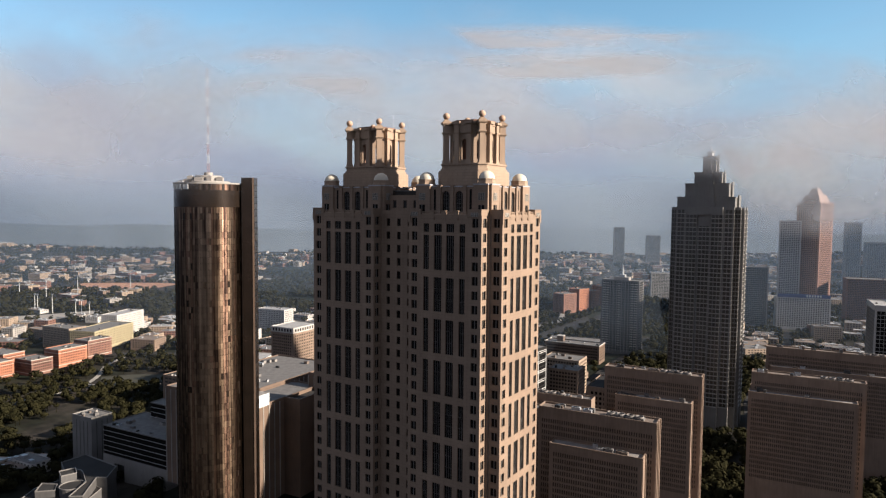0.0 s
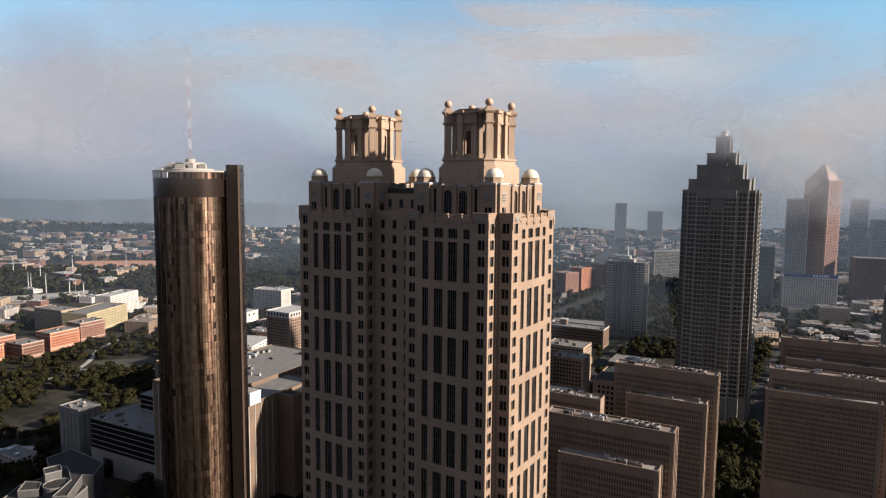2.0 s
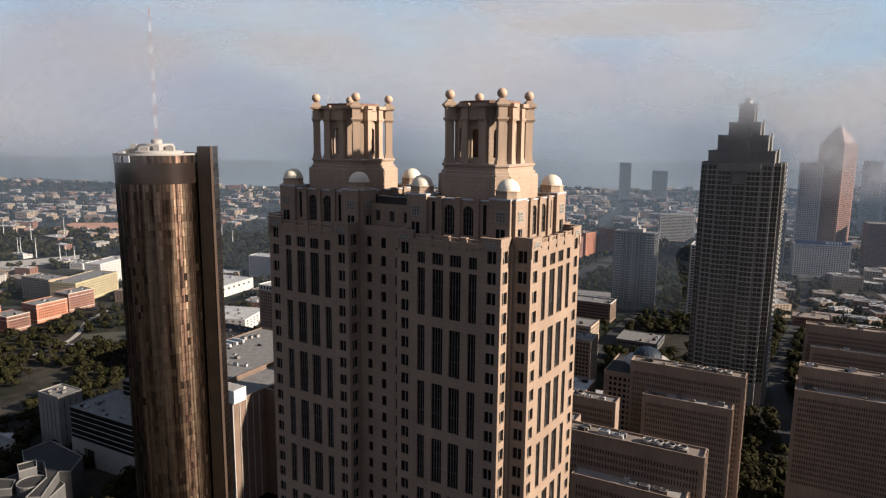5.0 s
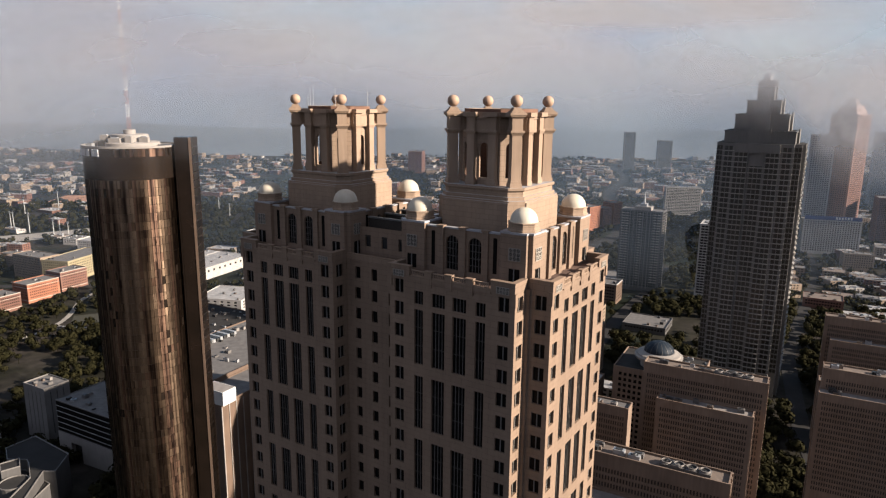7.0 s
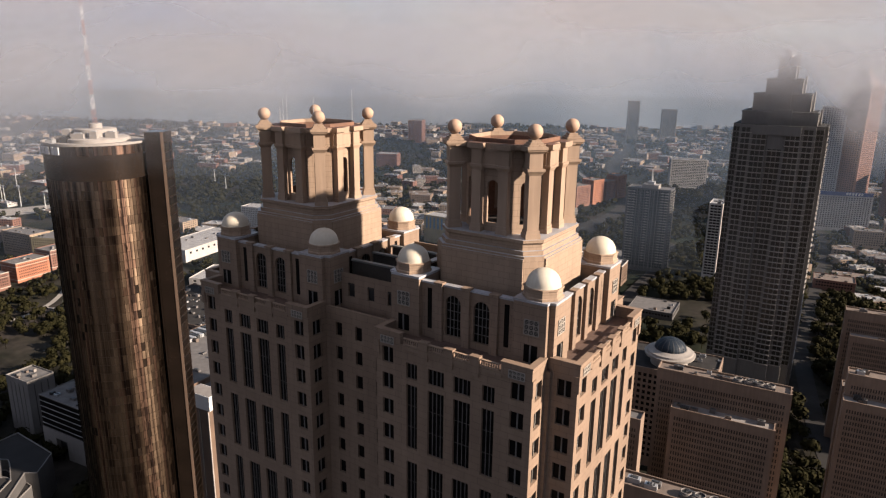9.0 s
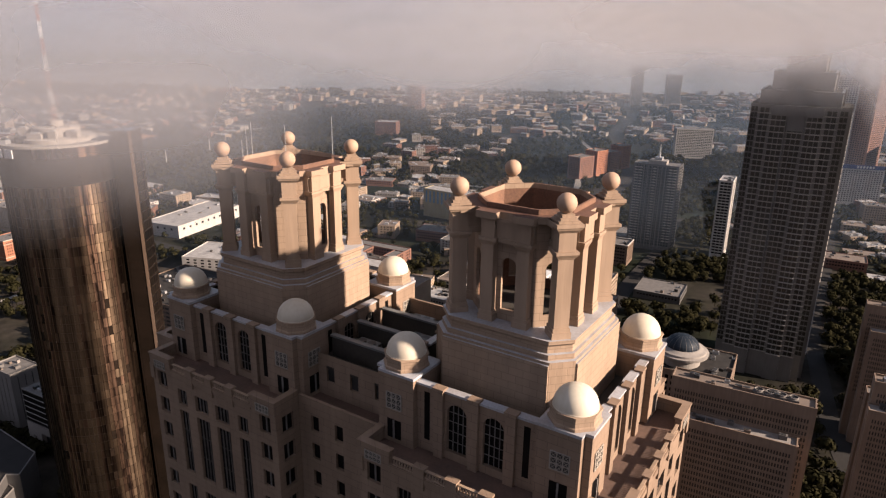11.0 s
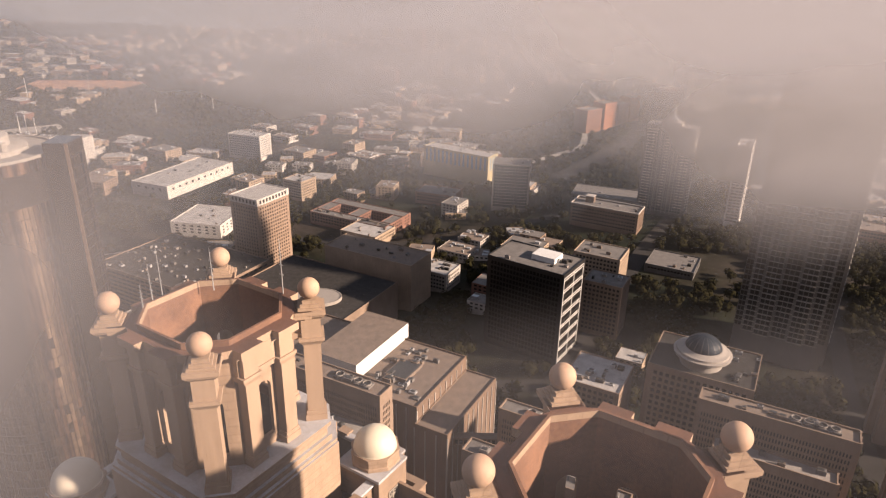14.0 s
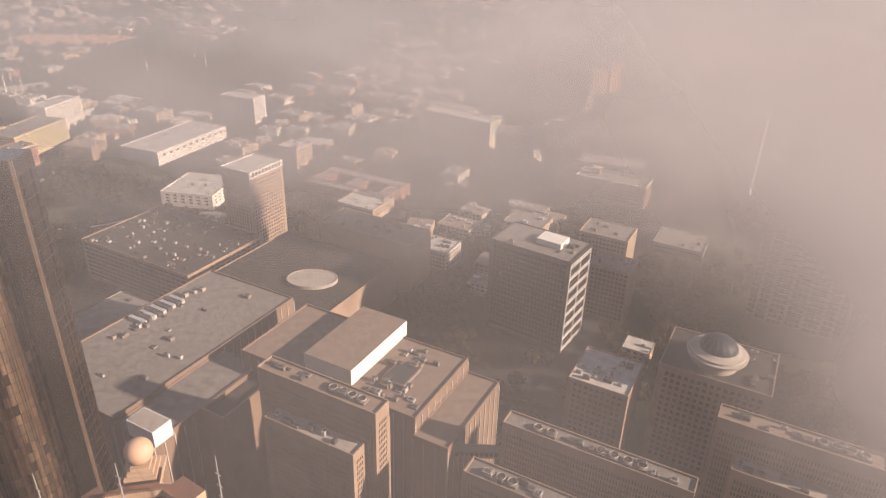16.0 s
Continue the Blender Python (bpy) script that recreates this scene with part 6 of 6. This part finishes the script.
def woods():
    """Crowns of many loose leaf clumps over short trunks, one mesh for all."""
    rng = np.random.default_rng(5)
    r = random.Random(6)
    spots = []
    cell = {}
    for x, y, rad in PLACED:
        cell.setdefault((int(x // 80), int(y // 80)), []).append((x, y, rad))
    tries = 0
    while len(spots) < 19000 and tries < 110000:
        tries += 1
        y = 430 + 4100 * r.random() ** 1.45
        x = r.uniform(-0.8, 0.74) * (y + 60)
        d = noise.noise(Vector((x * 0.005, y * 0.005, 1.5))) + 0.6 * noise.noise(Vector((x * 0.0016, y * 0.0016, 8)))
        park = in_park(x, y)
        if park:
            d = 0.9 * noise.noise(Vector((x * 0.014, y * 0.014, 4)))
        if x > -60 and 470 < y < 1200:
            d -= 0.3
        if d > 0.2:
            continue
        if not free(x, y, 2) or any((x - a) ** 2 + (y - b) ** 2 < (c + 0.3) ** 2 for a, b, c in ROADS):
            continue
        near = False
        for i in (-1, 0, 1):
            for j in (-1, 0, 1):
                for a, b, c in cell.get((int(x // 80) + i, int(y // 80) + j), ()):
                    if (x - a) ** 2 + (y - b) ** 2 < (c * 0.85) ** 2:
                        near = True
        if near:
            continue
        spots.append((x, y))
    # street trees round the eastern blocks
    tries = 0
    while tries < 450:
        tries += 1
        x, y = r.uniform(40, 460), r.uniform(560, 1150)
        if free(x, y, 2) and not any((x - a) ** 2 + (y - b) ** 2 < (c + 0.3) ** 2 for a, b, c in ROADS) and not any((x - a) ** 2 + (y - b) ** 2 < (c * 0.85) ** 2 for a, b, c in PLACED):
            spots.append((x, y))
    n = 0
    V, F = [], []
    for x, y in spots:
        far = math.hypot(x, y)
        k = 110 if far < 900 else (48 if far < 1300 else (18 if far < 2000 else 10))
        rad = r.uniform(3.0, 6.0) * (1 if far < 1500 else 1.5)
        h = r.uniform(7, 13)
        z = ground_z(x, y)
        u = rng.normal(size=(k, 3))
        u /= np.linalg.norm(u, axis=1)[:, None]
        c = u * rad * rng.uniform(0.5, 1.15, (k, 1)) * (1, 1, 0.75) + (x, y, z + h * 0.7)
        s = rad * rng.uniform(0.38, 0.7, (k, 1)) * (0.45 if far < 900 else (0.65 if far < 1300 else 1.0))
        a = np.cross(u, rng.normal(size=(k, 3)))
        a /= np.linalg.norm(a, axis=1)[:, None] + 1e-6
        b = np.cross(u, a)
        tri = np.stack((c + a * s, c + b * s * 0.9 - a * s * 0.4, c - a * s * 0.8 + u * s * 0.3, c - b * s), axis=1)
        V.append(tri.reshape(-1, 3))
        F.append(np.arange(n, n + 4 * k).reshape(-1, 4))
        n += 4 * k
        t = 0.35
        V.append(np.array([(x - t, y - t, z - 1), (x + t, y - t, z - 1), (x + t * 0.6, y, z + h * 0.6), (x - t * 0.6, y, z + h * 0.6)]))
        F.append(np.arange(n, n + 4).reshape(-1, 4))
        n += 4
    me = bpy.data.meshes.new("trees")
    me.from_pydata(np.concatenate(V).tolist(), [], np.concatenate(F).tolist())
    me.materials.append(M["leaves"])
    ob = new("trees", me)
    tagged(ob, "dark green broadleaf trees over the city and park", "trees", kind="stuff")


woods()


def light_pole(x, y, h):
    """Tall floodlight pole with a lamp rack."""
    g = Geo("steel_white")
    g.lathe([(0.75, 0), (0.6, h * 0.5), (0.4, h)], 8)
    ob = whole("light_pole", g, x, y, ground_z(x, y), -20, "tall white floodlight pole by the car park", "light pole", "floodlight poles")
    f = Geo("metal", "steel_white")
    for k in range(3):
        f.box(-2.2, 2.2, -0.5, 0.3, h - 1.2 - 1.3 * k, h - 0.4 - 1.3 * k, 0, True)
    part("lamp_rack", f, ob)


for x, y, h in ((-922, 1567, 40), (-882, 1629, 46), (-798, 1377, 40), (-1018, 1621, 40), (-852, 1407, 36), (-842, 1400, 36), (-732, 1343, 34), (-724, 1350, 34), (-705, 1344, 30), (-797, 1720, 44),
                (-520, 1640, 36), (-470, 1560, 36), (-560, 1500, 36)):
    light_pole(x, y, h)

# ---- drifting cloud and distance haze ----


class Nodes:
    """Short hands for building a node tree."""

    def __init__(self, nt):
        self.nt, self.L = nt, nt.links.new

    def calc(self, op, a, b=None, c=None):
        k = self.nt.nodes.new("ShaderNodeMath")
        k.operation = op
        for i, v in enumerate((a, b, c)):
            if isinstance(v, (int, float)):
                k.inputs[i].default_value = v
            elif v is not None:
                self.L(v, k.inputs[i])
        return k.outputs[0]

    def ramp(self, v, a, b, lo=0.0, hi=1.0):
        r = self.nt.nodes.new("ShaderNodeMapRange")
        r.interpolation_type = "SMOOTHSTEP"
        self.L(v, r.inputs["Value"])
        for nm, val in (("From Min", a), ("From Max", b), ("To Min", lo), ("To Max", hi)):
            r.inputs[nm].default_value = val
        return r.outputs["Result"]

    def cloud(self, vec, wide, shift, detail=4.0):
        mp = self.nt.nodes.new("ShaderNodeMapping")
        mp.inputs["Location"].default_value = (shift * 173.0, shift * 91.0, shift * 37.0)
        mp.inputs["Scale"].default_value = (1.0, 1.0, 1.5)
        self.L(vec, mp.inputs["Vector"])
        n = self.nt.nodes.new("ShaderNodeTexNoise")
        n.inputs["Scale"].default_value, n.inputs["Detail"].default_value = 1.0 / wide, detail
        n.inputs["Roughness"].default_value, n.inputs["Distortion"].default_value = 0.48, 0.3
        self.L(mp.outputs["Vector"], n.inputs["Vector"])
        return n.outputs["Fac"]


def vapour(name, color, cover):
    """Thin vapour that scatters light both ways; cover(nodes, position, x, y, z) gives its density."""
    m = bpy.data.materials.new(name)
    m.use_nodes = True
    nt = m.node_tree
    nt.nodes.clear()
    k = Nodes(nt)
    out = nt.nodes.new("ShaderNodeOutputMaterial")
    mix, both = nt.nodes.new("ShaderNodeMixShader"), nt.nodes.new("ShaderNodeMixShader")
    clear = nt.nodes.new("ShaderNodeBsdfTransparent")
    dif, tra = nt.nodes.new("ShaderNodeBsdfDiffuse"), nt.nodes.new("ShaderNodeBsdfTranslucent")
    dif.inputs["Color"].default_value = tra.inputs["Color"].default_value = (*color, 1)
    both.inputs["Fac"].default_value = 0.5
    k.L(dif.outputs[0], both.inputs[1])
    k.L(tra.outputs[0], both.inputs[2])
    g, sep = nt.nodes.new("ShaderNodeNewGeometry"), nt.nodes.new("ShaderNodeSeparateXYZ")
    k.L(g.outputs["Position"], sep.inputs["Vector"])
    k.L(cover(k, g.outputs["Position"], *sep.outputs), mix.inputs["Fac"])
    k.L(clear.outputs[0], mix.inputs[1])
    k.L(both.outputs[0], mix.inputs[2])
    k.L(mix.outputs[0], out.inputs["Surface"])
    M[name] = m


def curtain(name, y, z0, z1, half, wobble, label, category, n=28, rows=8, west=None):
    wave = 0.009 if z0 > 0 else 0.002
    g = Geo(name)
    for j in range(rows + 1):
        z = z0 + (z1 - z0) * j / rows
        for i in range(n + 1):
            x = (-half if west is None else west) + (half - (-half if west is None else west)) * i / n
            g.v.append((x, y + wobble * noise.noise(Vector((x * wave, y, z * wave))), z))
    for j in range(rows):
        for i in range(n):
            q = j * (n + 1) + i
            g.f.append((q, q + 1, q + n + 2, q + n + 1))
            g.mi.append(0)
    ob = whole(category + "_curtain", g, 0, 0, 0, 0, label, category, kind="stuff", smooth=True)
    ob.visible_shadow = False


def fog_cover(most, shift, wide, foot):
    def f(k, pos, x, y, z):
        n = k.cloud(pos, wide, shift)
        # the underside hangs lower to the west near by, behind the eastern lantern, and to the east far off
        left = k.calc("MULTIPLY", k.ramp(x, -8, -95), k.ramp(y, 330, 420, 18.0, 4.0))
        mid = k.calc("MULTIPLY", k.calc("MULTIPLY", k.ramp(x, 2, 14), k.ramp(x, 26, 60, 1.0, 0.0)), k.ramp(y, 275, 300, 9.0, 0.0))
        lift = k.ramp(x, 0, 40, 0.0, -10.0)
        far = k.calc("MULTIPLY", k.ramp(x, 215, 265), k.ramp(y, 430, 540, 0.0, 58.0))
        low = k.calc("ADD", k.calc("ADD", z, k.calc("ADD", k.calc("ADD", left, mid), k.calc("ADD", far, lift))), k.calc("MULTIPLY_ADD", n, 34.0, -17.0))
        # and its top comes down to the north-east
        sink = k.calc("MAXIMUM", k.calc("MULTIPLY", k.ramp(x, 0, 90), k.ramp(y, 330, 410, 0.0, 16.0)), k.ramp(x, 62, 120, 0.0, 18.0))
        high = k.calc("ADD", k.calc("ADD", z, sink), k.calc("MULTIPLY_ADD", n, -40.0, 20.0))
        a = k.calc("MULTIPLY", k.ramp(low, foot, foot + 38), k.ramp(high, 258, 292, 1.0, 0.0))
        thick = k.calc("MULTIPLY", k.calc("MULTIPLY", k.ramp(x, 2, 30, 1.0, 1.25), most), k.calc("MAXIMUM", k.ramp(x, -50, 60), k.ramp(y, 480, 500, 1.0, 0.0)))
        thick = k.calc("MULTIPLY", thick, k.ramp(x, 130, 220, 1.0, 1.45))
        return k.calc("MULTIPLY", a, k.calc("MULTIPLY", k.ramp(n, 0.34, 0.62, 0.35, 1.0), thick))
    return f


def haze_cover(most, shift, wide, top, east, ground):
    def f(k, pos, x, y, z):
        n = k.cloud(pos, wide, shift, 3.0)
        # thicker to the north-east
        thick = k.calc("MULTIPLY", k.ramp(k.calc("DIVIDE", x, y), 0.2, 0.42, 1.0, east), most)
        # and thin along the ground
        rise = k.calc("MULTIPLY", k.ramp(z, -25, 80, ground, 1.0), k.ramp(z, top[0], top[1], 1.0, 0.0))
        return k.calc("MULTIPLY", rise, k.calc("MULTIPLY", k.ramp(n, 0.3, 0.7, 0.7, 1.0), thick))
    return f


def deck_cover(most, shift, wide, east):
    """A sloping bank of cloud over the lanterns, thickening to the east, with a western patch before the round tower."""
    def f(k, pos, x, y, z):
        n = k.cloud(pos, wide, shift)
        yy = k.calc("ADD", y, k.calc("MULTIPLY_ADD", n, 24.0, -12.0))
        xx = k.calc("ADD", x, k.calc("MULTIPLY_ADD", n, 10.0, -5.0))
        west = k.calc("MULTIPLY", k.calc("MULTIPLY", k.ramp(x, -10, -34), k.ramp(x, -84, -60)), k.calc("MULTIPLY", k.ramp(yy, 212, 232), k.ramp(yy, 236, 254, 1.0, 0.0)))
        crest = k.calc("MULTIPLY", k.calc("MULTIPLY", k.ramp(yy, 239, 250), k.ramp(yy, 252, 268, 0.85, 0.7)), k.calc("MULTIPLY", k.ramp(x, -34, -8, 0.3, 1.0), k.ramp(x, 2, 10, 1.0, 0.55)))
        lean = k.calc("ADD", xx, k.calc("MULTIPLY_ADD", y, 0.4, -100.0))
        bank = k.calc("MULTIPLY", k.ramp(lean, 8, 20), k.ramp(yy, 242, 254))
        veil = k.calc("MULTIPLY", k.calc("MULTIPLY", k.ramp(x, -24, -8), k.ramp(x, 34, 18)), k.calc("MULTIPLY", k.ramp(yy, 213, 221), k.ramp(yy, 224, 232, 1.0, 0.0)))
        main = k.calc("MAXIMUM", k.calc("MULTIPLY", crest, most), k.calc("MULTIPLY", bank, east[0]))
        main = k.calc("MAXIMUM", main, k.calc("MAXIMUM", k.calc("MULTIPLY", west, east[1]), k.calc("MULTIPLY", veil, east[2])))
        fade = k.calc("MULTIPLY", k.ramp(y, 270, 301, 1.0, 0.0), k.ramp(x, 140, 60))
        return k.calc("MULTIPLY", k.calc("MULTIPLY", main, fade), k.ramp(n, 0.34, 0.6, 0.45, 1.0))
    return f


def deck(name, z, label):
    g = Geo(name)
    nx, ny = 40, 40
    for j in range(ny + 1):
        y = 180 + 122 * (j / ny)
        for i in range(nx + 1):
            x = (i / nx * 2 - 1) * (0.5 * y)
            g.v.append((x, y, z + 0.45 * (y - 222) + 1.2 * noise.noise(Vector((x * 0.012, y * 0.012, z)))))
    g.f = [(41 * j + i, 41 * j + i + 1, 41 * j + i + 42, 41 * j + i + 41) for j in range(ny) for i in range(nx)]
    g.mi = [0] * len(g.f)
    ob = whole("fog_bank", g, 0, 0, 0, 0, label, "fog", kind="stuff", smooth=True)
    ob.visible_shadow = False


DECK = (0.385, 0.38, 0.402)
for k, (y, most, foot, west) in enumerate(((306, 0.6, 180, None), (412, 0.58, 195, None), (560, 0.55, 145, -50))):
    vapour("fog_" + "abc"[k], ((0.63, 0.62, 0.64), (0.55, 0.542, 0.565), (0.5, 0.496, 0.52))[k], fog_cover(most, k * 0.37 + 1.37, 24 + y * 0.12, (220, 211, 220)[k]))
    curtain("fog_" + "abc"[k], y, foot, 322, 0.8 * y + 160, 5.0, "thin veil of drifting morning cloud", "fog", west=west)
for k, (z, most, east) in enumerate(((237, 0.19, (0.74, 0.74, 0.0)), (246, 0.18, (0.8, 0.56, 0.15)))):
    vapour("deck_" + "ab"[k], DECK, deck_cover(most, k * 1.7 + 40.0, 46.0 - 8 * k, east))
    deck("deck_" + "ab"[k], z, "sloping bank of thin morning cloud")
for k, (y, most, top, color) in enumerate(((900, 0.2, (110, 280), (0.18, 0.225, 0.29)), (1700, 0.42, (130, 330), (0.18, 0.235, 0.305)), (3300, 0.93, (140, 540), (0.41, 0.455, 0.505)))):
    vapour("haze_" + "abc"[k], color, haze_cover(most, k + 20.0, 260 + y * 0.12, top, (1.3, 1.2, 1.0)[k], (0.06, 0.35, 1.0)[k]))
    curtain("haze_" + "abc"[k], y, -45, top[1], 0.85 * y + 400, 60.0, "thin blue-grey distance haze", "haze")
